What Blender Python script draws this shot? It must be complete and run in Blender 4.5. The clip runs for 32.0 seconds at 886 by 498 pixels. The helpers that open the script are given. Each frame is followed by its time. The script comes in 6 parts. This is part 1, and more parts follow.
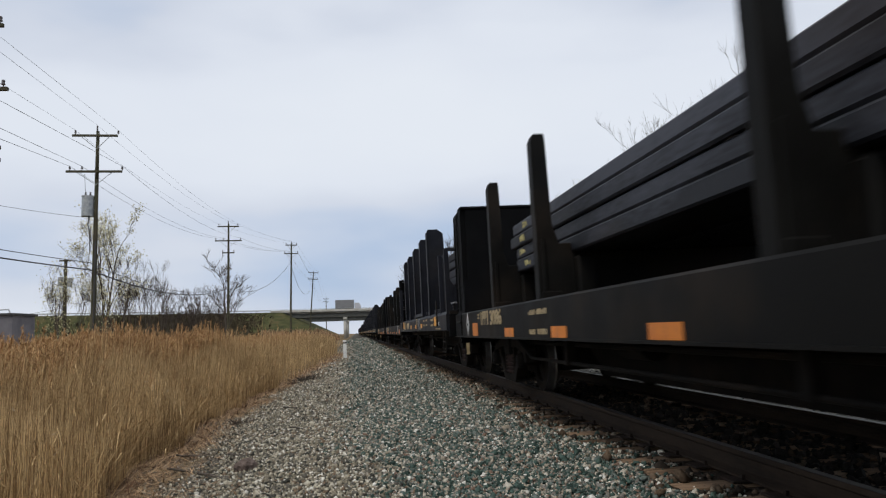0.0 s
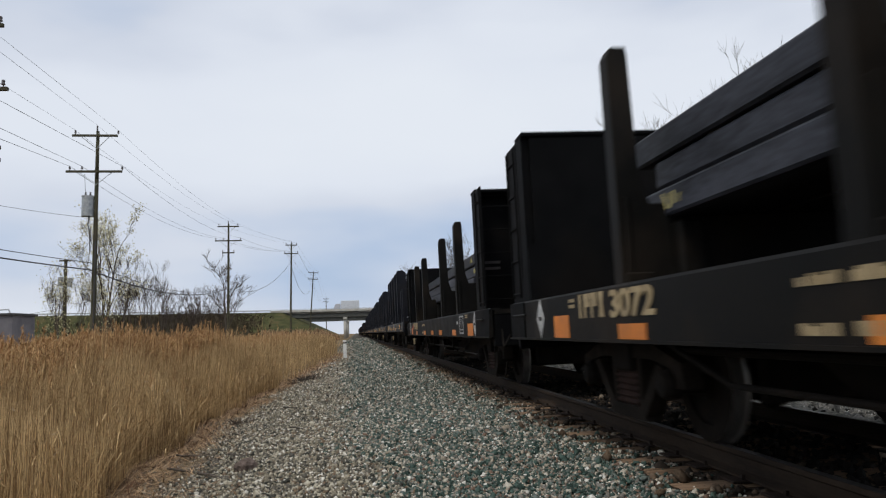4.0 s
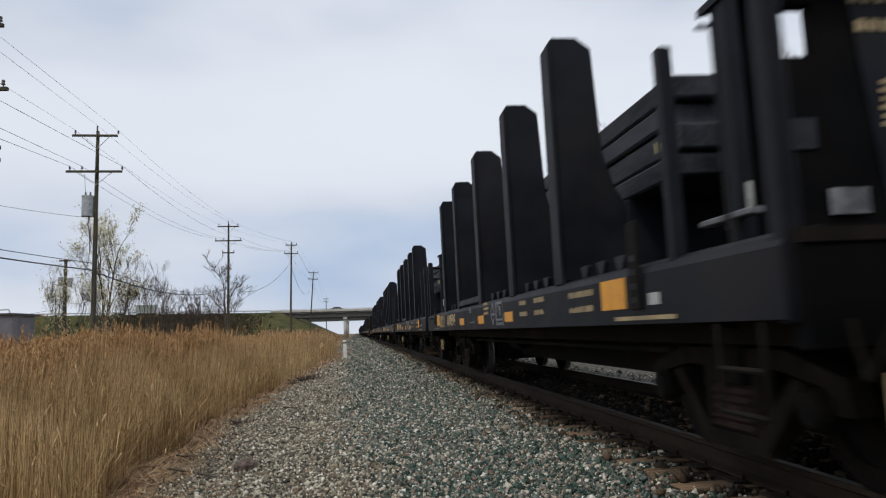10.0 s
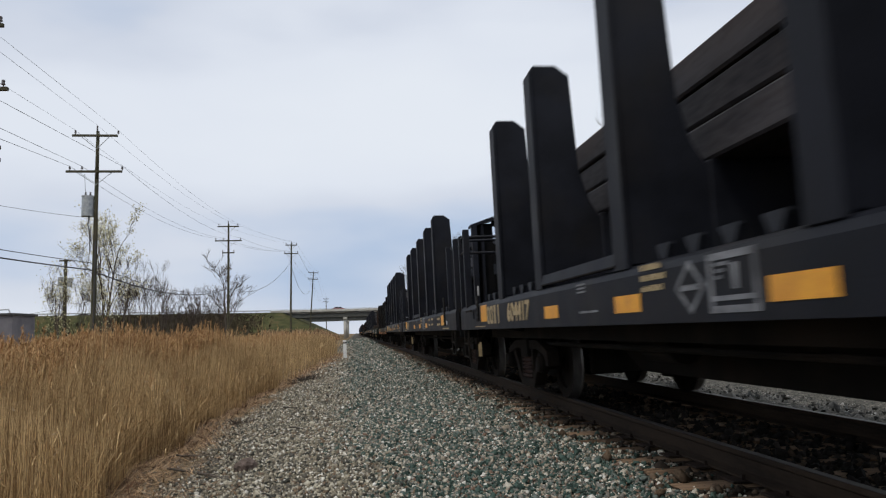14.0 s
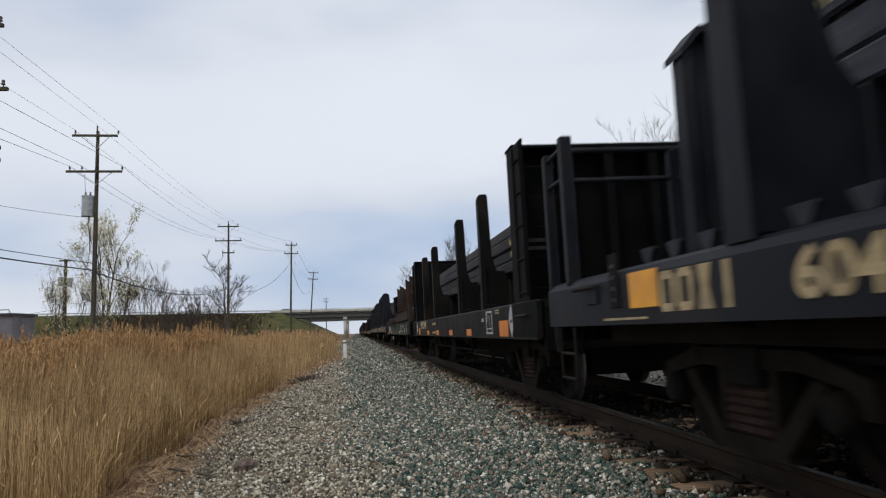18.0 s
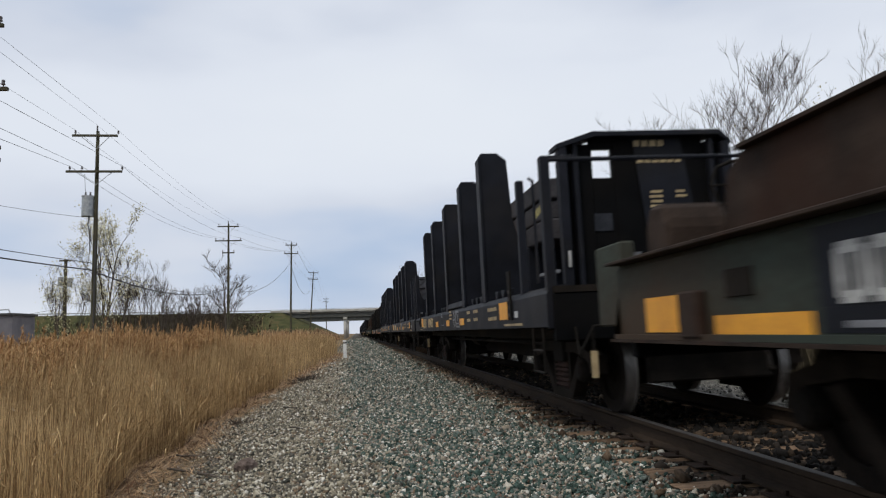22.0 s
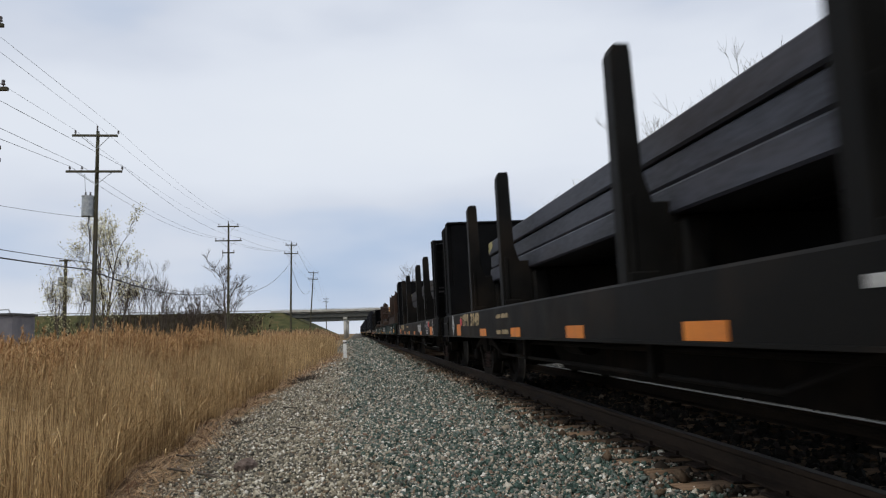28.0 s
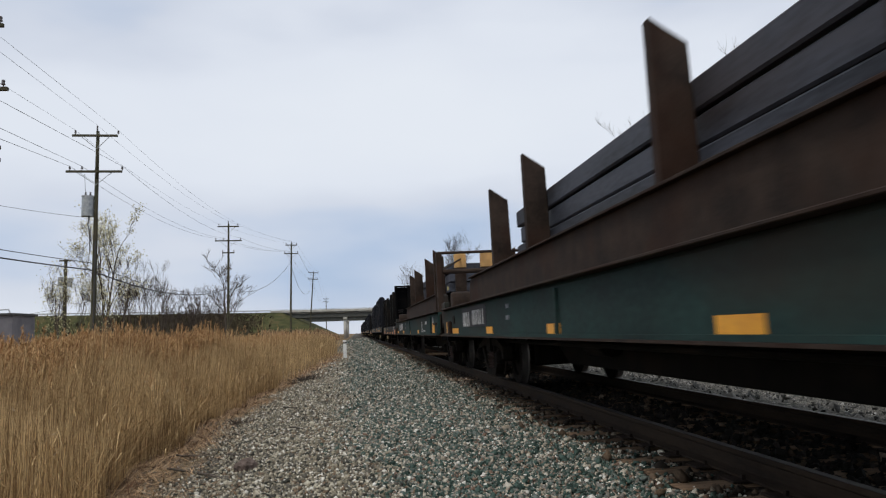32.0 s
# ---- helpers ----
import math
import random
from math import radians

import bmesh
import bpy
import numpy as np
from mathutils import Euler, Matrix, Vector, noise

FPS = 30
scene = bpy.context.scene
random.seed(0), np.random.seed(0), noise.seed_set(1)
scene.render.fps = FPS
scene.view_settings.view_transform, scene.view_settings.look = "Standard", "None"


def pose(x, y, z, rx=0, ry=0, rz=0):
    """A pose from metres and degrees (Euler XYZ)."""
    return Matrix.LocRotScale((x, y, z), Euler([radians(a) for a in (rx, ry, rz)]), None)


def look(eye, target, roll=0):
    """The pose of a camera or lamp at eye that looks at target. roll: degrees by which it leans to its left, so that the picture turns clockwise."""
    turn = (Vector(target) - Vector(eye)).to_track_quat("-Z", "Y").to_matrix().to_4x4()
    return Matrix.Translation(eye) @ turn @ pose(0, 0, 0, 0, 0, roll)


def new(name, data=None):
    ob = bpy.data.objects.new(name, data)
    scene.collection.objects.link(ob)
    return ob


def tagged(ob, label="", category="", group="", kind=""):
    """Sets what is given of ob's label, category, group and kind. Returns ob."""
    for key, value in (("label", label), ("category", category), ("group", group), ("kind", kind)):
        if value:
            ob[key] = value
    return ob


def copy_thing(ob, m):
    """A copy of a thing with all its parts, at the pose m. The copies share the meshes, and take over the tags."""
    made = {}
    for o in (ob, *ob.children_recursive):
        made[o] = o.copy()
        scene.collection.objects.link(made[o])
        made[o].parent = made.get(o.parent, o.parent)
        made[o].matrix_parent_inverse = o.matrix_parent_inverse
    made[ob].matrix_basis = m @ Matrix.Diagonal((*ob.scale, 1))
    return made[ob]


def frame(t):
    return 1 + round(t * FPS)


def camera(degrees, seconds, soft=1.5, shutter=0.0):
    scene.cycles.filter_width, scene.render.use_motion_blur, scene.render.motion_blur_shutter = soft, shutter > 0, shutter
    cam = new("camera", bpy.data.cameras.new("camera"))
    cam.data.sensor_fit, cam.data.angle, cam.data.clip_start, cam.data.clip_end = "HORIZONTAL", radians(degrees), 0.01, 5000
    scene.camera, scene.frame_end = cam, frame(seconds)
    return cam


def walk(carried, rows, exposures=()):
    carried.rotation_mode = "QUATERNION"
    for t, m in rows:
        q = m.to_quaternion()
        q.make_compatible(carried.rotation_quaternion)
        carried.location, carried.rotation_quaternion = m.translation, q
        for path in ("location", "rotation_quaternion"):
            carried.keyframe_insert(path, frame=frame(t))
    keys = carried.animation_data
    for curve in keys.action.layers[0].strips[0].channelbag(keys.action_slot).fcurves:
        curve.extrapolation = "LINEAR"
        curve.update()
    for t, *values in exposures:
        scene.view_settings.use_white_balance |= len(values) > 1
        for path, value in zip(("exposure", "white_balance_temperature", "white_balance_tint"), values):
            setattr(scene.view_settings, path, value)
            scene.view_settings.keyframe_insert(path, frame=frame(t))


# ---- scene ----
SECONDS = 32.0
cam = camera(61.4, SECONDS, soft=1.2, shutter=0.3)
EYE = (0.0, 0.0, 0.85)
VIEW = look(EYE, (1.1775, 9.8708, 1.9368), -1.72)
walk(cam, [(0.0, VIEW), (SECONDS, VIEW)])

# ---------------------------------------------------------------- light
SUN_ELEVATION, SUN_AZIMUTH = radians(54), radians(218)


def sky_world():
    world = bpy.data.worlds.new("sky")
    scene.world = world
    world.use_nodes = True
    nt = world.node_tree
    n, l = nt.nodes, nt.links
    n.clear()
    out = n.new("ShaderNodeOutputWorld")
    sky = n.new("ShaderNodeTexSky")
    sky.sky_type = "NISHITA"
    sky.sun_disc = False
    sky.sun_elevation, sky.sun_rotation = SUN_ELEVATION, SUN_AZIMUTH
    sky.air_density, sky.dust_density = 1.0, 1.5
    blue = n.new("ShaderNodeBackground")
    blue.inputs["Strength"].default_value = 0.12
    l.new(sky.outputs[0], blue.inputs["Color"])
    coord = n.new("ShaderNodeTexCoord")
    stretch = n.new("ShaderNodeMapping")
    stretch.inputs["Scale"].default_value = (1.0, 1.0, 2.8)
    stretch.inputs["Location"].default_value = (-2.41, 3.178, 4.516)
    l.new(coord.outputs["Generated"], stretch.inputs["Vector"])
    big = n.new("ShaderNodeTexNoise")
    big.inputs["Scale"].default_value, big.inputs["Detail"].default_value = 1.2, 5.0
    big.inputs["Roughness"].default_value = 0.42
    l.new(stretch.outputs[0], big.inputs["Vector"])
    tone = n.new("ShaderNodeValToRGB")
    e = tone.color_ramp.elements
    e[0].position, e[0].color = 0.385, (0.44, 0.55, 0.735, 1)
    e[1].position, e[1].color = 0.62, (0.785, 0.83, 0.9, 1)
    mid = e.new(0.465)
    mid.color = (0.655, 0.705, 0.805, 1)
    upper = e.new(0.54)
    upper.color = (0.75, 0.797, 0.88, 1)
    height = n.new("ShaderNodeSeparateXYZ")
    l.new(coord.outputs["Generated"], height.inputs[0])
    low = n.new("ShaderNodeMapRange")
    low.interpolation_type = "SMOOTHSTEP"
    low.inputs["From Min"].default_value, low.inputs["From Max"].default_value = 0.1, 0.34
    low.inputs["To Min"].default_value, low.inputs["To Max"].default_value = -0.04, 0.06
    l.new(height.outputs["Z"], low.inputs["Value"])
    lift = n.new("ShaderNodeMath")
    lift.operation = "ADD"
    l.new(big.outputs["Fac"], lift.inputs[0])
    l.new(low.outputs[0], lift.inputs[1])
    l.new(lift.outputs[0], tone.inputs[0])
    cloud = n.new("ShaderNodeBackground")
    cloud.inputs["Strength"].default_value = 1.0
    l.new(tone.outputs[0], cloud.inputs["Color"])
    cover = n.new("ShaderNodeMapRange")
    cover.inputs["From Min"].default_value, cover.inputs["From Max"].default_value = 0.25, 0.45
    cover.inputs["To Min"].default_value, cover.inputs["To Max"].default_value = 0.75, 0.97
    l.new(big.outputs["Fac"], cover.inputs["Value"])
    mix = n.new("ShaderNodeMixShader")
    l.new(cover.outputs[0], mix.inputs[0])
    l.new(blue.outputs[0], mix.inputs[1])
    l.new(cloud.outputs[0], mix.inputs[2])
    l.new(mix.outputs[0], out.inputs["Surface"])


sky_world()
sun = new("sun", bpy.data.lights.new("sun", "SUN"))
sun.data.energy, sun.data.angle, sun.data.color = 1.35, radians(11), (1.0, 0.94, 0.85)
sun.matrix_world = look((math.sin(SUN_AZIMUTH) * 50, math.cos(SUN_AZIMUTH) * 50, math.tan(SUN_ELEVATION) * 50), (0, 0, 0))
scene.view_settings.exposure = 0.0


# ---------------------------------------------------------------- materials
def nodes_of(name):
    m = bpy.data.materials.new(name)
    m.use_nodes = True
    return m, m.node_tree.nodes, m.node_tree.links, m.node_tree.nodes["Principled BSDF"]


def surface(name, low, high, scale=6.0, rough=0.7, metal=0.0, bump=0.15, fine=60.0, stain=None, stain_scale=1.2, stain_amount=0.5,
            streak=(1, 1, 1), per_object=0.0, per_island=0.0, gloss=0.5):
    """A weathered surface: two tones in patches, fine grain, stains of a colour of their own, relief."""
    m, n, l, p = nodes_of(name)
    coord = n.new("ShaderNodeTexCoord")
    mapping = n.new("ShaderNodeMapping")
    mapping.inputs["Scale"].default_value = streak
    l.new(coord.outputs["Object"], mapping.inputs["Vector"])
    patch = n.new("ShaderNodeTexNoise")
    patch.inputs["Scale"].default_value, patch.inputs["Detail"].default_value = scale, 6.0
    l.new(mapping.outputs[0], patch.inputs["Vector"])
    grain = n.new("ShaderNodeTexNoise")
    grain.inputs["Scale"].default_value, grain.inputs["Detail"].default_value = fine, 3.0
    l.new(mapping.outputs[0], grain.inputs["Vector"])
    blend = n.new("ShaderNodeMath")
    blend.operation = "MULTIPLY_ADD"
    blend.inputs[1].default_value, blend.inputs[2].default_value = 0.45, -0.22
    l.new(grain.outputs["Fac"], blend.inputs[0])
    total = n.new("ShaderNodeMath")
    total.operation = "ADD"
    l.new(patch.outputs["Fac"], total.inputs[0])
    l.new(blend.outputs[0], total.inputs[1])
    last = total.outputs[0]
    if per_object or per_island:
        source = n.new("ShaderNodeObjectInfo" if per_object else "ShaderNodeNewGeometry")
        shift = n.new("ShaderNodeMath")
        shift.operation = "MULTIPLY_ADD"
        shift.inputs[1].default_value = per_object or per_island
        shift.inputs[2].default_value = -0.5 * (per_object or per_island)
        l.new(source.outputs["Random" if per_object else "Random Per Island"], shift.inputs[0])
        both = n.new("ShaderNodeMath")
        both.operation = "ADD"
        l.new(last, both.inputs[0])
        l.new(shift.outputs[0], both.inputs[1])
        last = both.outputs[0]
    ramp = n.new("ShaderNodeValToRGB")
    ramp.color_ramp.elements[0].position, ramp.color_ramp.elements[0].color = 0.3, (*low, 1)
    ramp.color_ramp.elements[1].position, ramp.color_ramp.elements[1].color = 0.7, (*high, 1)
    l.new(last, ramp.inputs[0])
    colour = ramp.outputs[0]
    if stain:
        spot = n.new("ShaderNodeTexNoise")
        spot.inputs["Scale"].default_value, spot.inputs["Detail"].default_value = stain_scale, 8.0
        l.new(mapping.outputs[0], spot.inputs["Vector"])
        edge = n.new("ShaderNodeMapRange")
        edge.inputs["From Min"].default_value, edge.inputs["From Max"].default_value = 0.5, 0.66
        edge.inputs["To Max"].default_value = stain_amount
        l.new(spot.outputs["Fac"], edge.inputs["Value"])
        mix = n.new("ShaderNodeMix")
        mix.data_type = "RGBA"
        l.new(edge.outputs[0], mix.inputs["Factor"])
        l.new(colour, mix.inputs["A"])
        mix.inputs["B"].default_value = (*stain, 1)
        colour = mix.outputs["Result"]
    l.new(colour, p.inputs["Base Color"])
    r = n.new("ShaderNodeMapRange")
    r.inputs["To Min"].default_value, r.inputs["To Max"].default_value = max(rough - 0.15, 0.02), min(rough + 0.15, 1)
    l.new(patch.outputs["Fac"], r.inputs["Value"])
    l.new(r.outputs[0], p.inputs["Roughness"])
    p.inputs["Metallic"].default_value = metal
    p.inputs["Specular IOR Level"].default_value = gloss
    if bump:
        b = n.new("ShaderNodeBump")
        b.inputs["Strength"].default_value, b.inputs["Distance"].default_value = bump, 0.01
        l.new(total.outputs[0], b.inputs["Height"])
        l.new(b.outputs[0], p.inputs["Normal"])
    return m


BLACK = surface("black_car_paint", (0.0044, 0.0051, 0.0076), (0.0118, 0.0132, 0.0192), 3, 0.58, bump=0.1, stain=(0.02, 0.018, 0.017), stain_amount=0.5, gloss=0.14)
BROWNBLACK = surface("brown_black_car_paint", (0.0036, 0.0035, 0.0032), (0.0085, 0.0082, 0.0074), 3, 0.62, bump=0.12, stain=(0.021, 0.0155, 0.011), stain_amount=0.65, gloss=0.09)
SLATE = surface("worn_slate_steel", (0.012, 0.0135, 0.0175), (0.032, 0.035, 0.043), 6, 0.65, bump=0.15, gloss=0.15)
TEAL = surface("dull_teal_car_paint", (0.013, 0.022, 0.021), (0.024, 0.05, 0.045), 1.6, 0.78, bump=0.2, fine=25, streak=(1, 0.5, 1), stain=(0.034, 0.023, 0.017), stain_scale=0.6, stain_amount=0.9, gloss=0.12)
# black end paint, darker than the sides with the ends' shade mixed in
BULKBLACK = surface("shade_darkened_end_paint", (0.0024, 0.0026, 0.003), (0.0055, 0.0057, 0.0062), 3, 0.7, bump=0.12, stain=(0.009, 0.0075, 0.0062), stain_amount=0.5, gloss=0.05)
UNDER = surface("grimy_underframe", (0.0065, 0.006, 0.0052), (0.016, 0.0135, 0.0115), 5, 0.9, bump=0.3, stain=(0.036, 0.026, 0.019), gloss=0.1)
RUST = surface("rusty_steel", (0.019, 0.0135, 0.0108), (0.05, 0.035, 0.027), 4, 0.85, bump=0.3, stain=(0.036, 0.0155, 0.0095), stain_amount=0.6, gloss=0.12)
GREEN = surface("rust_streaked_green_car_paint", (0.027, 0.031, 0.025), (0.05, 0.064, 0.052), 1.6, 0.8, bump=0.2, fine=25, streak=(1, 0.5, 1), stain=(0.056, 0.036, 0.024), stain_scale=0.7, stain_amount=0.85, gloss=0.12)
STEEL = surface("blue_grey_mill_steel", (0.009, 0.0105, 0.0145), (0.062, 0.067, 0.084), 3.2, 0.6, metal=0.15, bump=0.12, fine=30, streak=(1, 0.2, 1), stain=(0.05, 0.038, 0.034), stain_amount=0.5, per_object=0.25, gloss=0.25)
STEELWARM = surface("grey_brown_scaled_mill_steel", (0.012, 0.012, 0.0145), (0.06, 0.056, 0.06), 3.2, 0.7, metal=0.1, bump=0.2, fine=30, streak=(1, 0.2, 1), stain=(0.06, 0.04, 0.03), stain_amount=0.5, per_object=0.25, gloss=0.2)
TIMBER = surface("dark_timber_dunnage", (0.012, 0.01, 0.008), (0.04, 0.03, 0.022), 6, 0.9, streak=(0.3, 3, 3))
ORANGE = surface("orange_reflective_sheet", (0.5, 0.145, 0.014), (0.74, 0.235, 0.022), 5, 0.5, bump=0.03, stain=(0.32, 0.11, 0.02), stain_amount=0.4)
YELLOW = surface("amber_reflective_sheet", (0.62, 0.26, 0.018), (0.84, 0.39, 0.03), 5, 0.5, bump=0.03, stain=(0.42, 0.19, 0.03), stain_amount=0.4)
WHITE = surface("white_stencil_paint", (0.3, 0.3, 0.29), (0.55, 0.55, 0.53), 9, 0.7, bump=0.05, stain=(0.12, 0.11, 0.1), stain_scale=6, stain_amount=0.5)
CREAM = surface("cream_stencil_paint", (0.27, 0.2, 0.1), (0.45, 0.345, 0.19), 9, 0.7, bump=0.05, stain=(0.1, 0.08, 0.06), stain_scale=6, stain_amount=0.5)
DIMWHITE = surface("worn_grey_stencil_paint", (0.1, 0.105, 0.115), (0.24, 0.245, 0.26), 9, 0.75, bump=0.05, stain=(0.03, 0.03, 0.034), stain_scale=5, stain_amount=0.7)
RED = surface("red_tag", (0.45, 0.03, 0.04), (0.65, 0.06, 0.08), 6, 0.6, bump=0.03)
CHALK = surface("yellow_chalk_mark", (0.26, 0.23, 0.09), (0.5, 0.44, 0.2), 12, 0.9, bump=0.05)
BLUE = surface("blue_hose", (0.03, 0.09, 0.16), (0.06, 0.15, 0.25), 8, 0.6)
RAIL = surface("brown_rail_side", (0.018, 0.0125, 0.009), (0.046, 0.032, 0.022), 8, 0.85, metal=0.0, bump=0.15, streak=(1, 0.15, 1), gloss=0.15)
RAILTOP = surface("polished_rail_head", (0.08, 0.074, 0.068), (0.17, 0.16, 0.15), 12, 0.5, metal=1.0, bump=0.02, streak=(1, 0.05, 1))
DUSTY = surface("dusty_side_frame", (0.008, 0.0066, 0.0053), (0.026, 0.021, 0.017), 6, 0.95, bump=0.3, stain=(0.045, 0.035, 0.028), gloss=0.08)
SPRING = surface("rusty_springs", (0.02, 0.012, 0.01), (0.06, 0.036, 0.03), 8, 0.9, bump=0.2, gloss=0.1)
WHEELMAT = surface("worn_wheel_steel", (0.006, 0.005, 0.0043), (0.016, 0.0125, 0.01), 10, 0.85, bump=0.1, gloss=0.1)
TREAD = surface("worn_wheel_tread", (0.09, 0.086, 0.08), (0.21, 0.2, 0.19), 12, 0.4, metal=0.5, bump=0.02)
TIE = surface("weathered_tie_wood", (0.075, 0.046, 0.027), (0.27, 0.18, 0.115), 4, 0.9, bump=0.6, fine=40, streak=(0.5, 6, 6), per_object=0.35, gloss=0.15)
POLE = surface("weathered_pole_wood", (0.035, 0.034, 0.022), (0.1, 0.088, 0.058), 3, 0.9, bump=0.4, streak=(6, 6, 0.4), stain=(0.05, 0.065, 0.04), gloss=0.15)
METALGREY = surface("galvanised_grey", (0.22, 0.24, 0.25), (0.42, 0.44, 0.45), 5, 0.5, metal=0.4, bump=0.05)
CERAMIC = surface("brown_insulator", (0.06, 0.05, 0.05), (0.12, 0.11, 0.11), 5, 0.3)
WIRE = surface("dark_cable", (0.02, 0.02, 0.022), (0.05, 0.05, 0.055), 9, 0.6, bump=0)
CONCRETE = surface("bridge_concrete", (0.36, 0.34, 0.3), (0.52, 0.5, 0.45), 0.6, 0.85, bump=0.1, fine=9, stain=(0.26, 0.24, 0.2), stain_scale=0.3)
GIRDER = surface("dark_girder_paint", (0.045, 0.046, 0.04), (0.085, 0.086, 0.075), 0.6, 0.7, bump=0.05, fine=8)
ASPHALT = surface("asphalt", (0.035, 0.035, 0.036), (0.065, 0.065, 0.066), 2, 0.9, bump=0.2)
WALLPAINT = surface("grey_block_wall", (0.11, 0.105, 0.12), (0.175, 0.17, 0.185), 1.0, 0.85, bump=0.1, fine=14, stain=(0.16, 0.16, 0.17))
BARK = surface("grey_brown_bark", (0.05, 0.042, 0.035), (0.14, 0.12, 0.1), 8, 0.95, bump=0.5, streak=(3, 3, 0.6), gloss=0.15)
TWIG = surface("brown_twigs", (0.042, 0.034, 0.028), (0.12, 0.098, 0.08), 2, 0.95, bump=0, per_island=0.4, gloss=0.15)
BUD = surface("pale_yellow_green_spring_leaves", (0.42, 0.4, 0.22), (0.7, 0.66, 0.46), 2, 0.8, bump=0, per_island=0.6, gloss=0.2)
SHRUB = surface("brown_scrub", (0.036, 0.029, 0.018), (0.088, 0.072, 0.043), 2, 0.95, bump=0, per_island=0.6, gloss=0.15)
STALK = surface("dry_reed_straw", (0.215, 0.133, 0.061), (0.71, 0.5, 0.258), 1.2, 0.85, bump=0, fine=9, per_island=0.7, gloss=0.2)
PLUME = surface("rust_brown_reed_plume", (0.25, 0.135, 0.06), (0.53, 0.335, 0.165), 2, 0.95, bump=0, per_island=0.6, gloss=0.1)
FLUFF = surface("pale_seed_fluff", (0.5, 0.43, 0.34), (0.78, 0.72, 0.62), 4, 0.95, bump=0, gloss=0.1)
LITTER = surface("dead_grass_litter", (0.11, 0.058, 0.032), (0.5, 0.34, 0.2), 2, 0.95, bump=0, per_island=0.8, gloss=0.1)
TYREMAT = surface("tyre_rubber", (0.015, 0.015, 0.015), (0.03, 0.03, 0.03), 8, 0.9)
GLASSDARK = surface("dark_vehicle_glass", (0.02, 0.025, 0.03), (0.04, 0.045, 0.05), 3, 0.1, bump=0, gloss=0.6)


def stone_material(name, stops):
    m, n, l, p = nodes_of(name)
    geo = n.new("ShaderNodeNewGeometry")
    ramp = n.new("ShaderNodeValToRGB")
    ramp.color_ramp.interpolation = "CONSTANT"
    e = ramp.color_ramp.elements
    e[0].position, e[0].color = stops[0][0], (*stops[0][1], 1)
    e[1].position, e[1].color = stops[1][0], (*stops[1][1], 1)
    for at, c in stops[2:]:
        e.new(at).color = (*c, 1)
    l.new(geo.outputs["Random Per Island"], ramp.inputs[0])
    coord = n.new("ShaderNodeTexCoord")
    noise1 = n.new("ShaderNodeTexNoise")
    noise1.inputs["Scale"].default_value, noise1.inputs["Detail"].default_value = 55, 5
    l.new(coord.outputs["Object"], noise1.inputs["Vector"])
    dust = n.new("ShaderNodeMix")
    dust.data_type, dust.blend_type = "RGBA", "MULTIPLY"
    dust.inputs["Factor"].default_value = 0.7
    l.new(ramp.outputs[0], dust.inputs["A"])
    tone = n.new("ShaderNodeMapRange")
    tone.inputs["From Min"].default_value, tone.inputs["From Max"].default_value = 0.3, 0.7
    tone.inputs["To Min"].default_value, tone.inputs["To Max"].default_value = 0.45, 1.2
    l.new(noise1.outputs["Fac"], tone.inputs["Value"])
    l.new(tone.outputs[0], dust.inputs["B"])
    l.new(dust.outputs["Result"], p.inputs["Base Color"])
    p.inputs["Roughness"].default_value = 0.85
    p.inputs["Specular IOR Level"].default_value = 0.2
    b = n.new("ShaderNodeBump")
    b.inputs["Strength"].default_value, b.inputs["Distance"].default_value = 0.5, 0.006
    l.new(noise1.outputs["Fac"], b.inputs["Height"])
    l.new(b.outputs[0], p.inputs["Normal"])
    return m


STONE_GREEN = stone_material("grey_green_ballast", [(0.0, (0.033, 0.057, 0.047)), (0.2, (0.072, 0.116, 0.097)), (0.42, (0.143, 0.171, 0.152)), (0.58, (0.231, 0.215, 0.185)), (0.7, (0.396, 0.341, 0.264)), (0.79, (0.209, 0.138, 0.101)), (0.86, (0.56, 0.51, 0.42)), (0.95, (0.76, 0.74, 0.67))])
STONE_BUFF = stone_material("buff_ballast", [(0.0, (0.06, 0.06, 0.05)), (0.16, (0.13, 0.12, 0.098)), (0.36, (0.24, 0.212, 0.158)), (0.54, (0.35, 0.312, 0.228)), (0.7, (0.21, 0.15, 0.1)), (0.79, (0.53, 0.485, 0.38)), (0.92, (0.74, 0.705, 0.62))])
STONE_DARK = stone_material("grimy_brown_ballast", [(0.0, (0.035, 0.027, 0.02)), (0.3, (0.085, 0.06, 0.04)), (0.6, (0.15, 0.105, 0.07)), (0.88, (0.29, 0.235, 0.175))])
# near-black stones: deep shade under the train is put into their colour
STONE_BLACK = stone_material("train_shade_ballast", [(0.0, (0.01, 0.0085, 0.007)), (0.4, (0.02, 0.0165, 0.0135)), (0.8, (0.042, 0.034, 0.028))])
STONE_GRIT = stone_material("grey_brown_grit", [(0.0, (0.07, 0.055, 0.045)), (0.25, (0.14, 0.115, 0.09)), (0.55, (0.24, 0.205, 0.16)), (0.82, (0.36, 0.31, 0.25)), (0.95, (0.55, 0.5, 0.43))])
# pale gravel toned down: dimness seen beneath the cars is in this colour
STONE_FAR = stone_material("shade_dulled_ballast", [(0.0, (0.05, 0.05, 0.046)), (0.3, (0.1, 0.098, 0.09)), (0.6, (0.17, 0.16, 0.145)), (0.9, (0.3, 0.29, 0.27))])
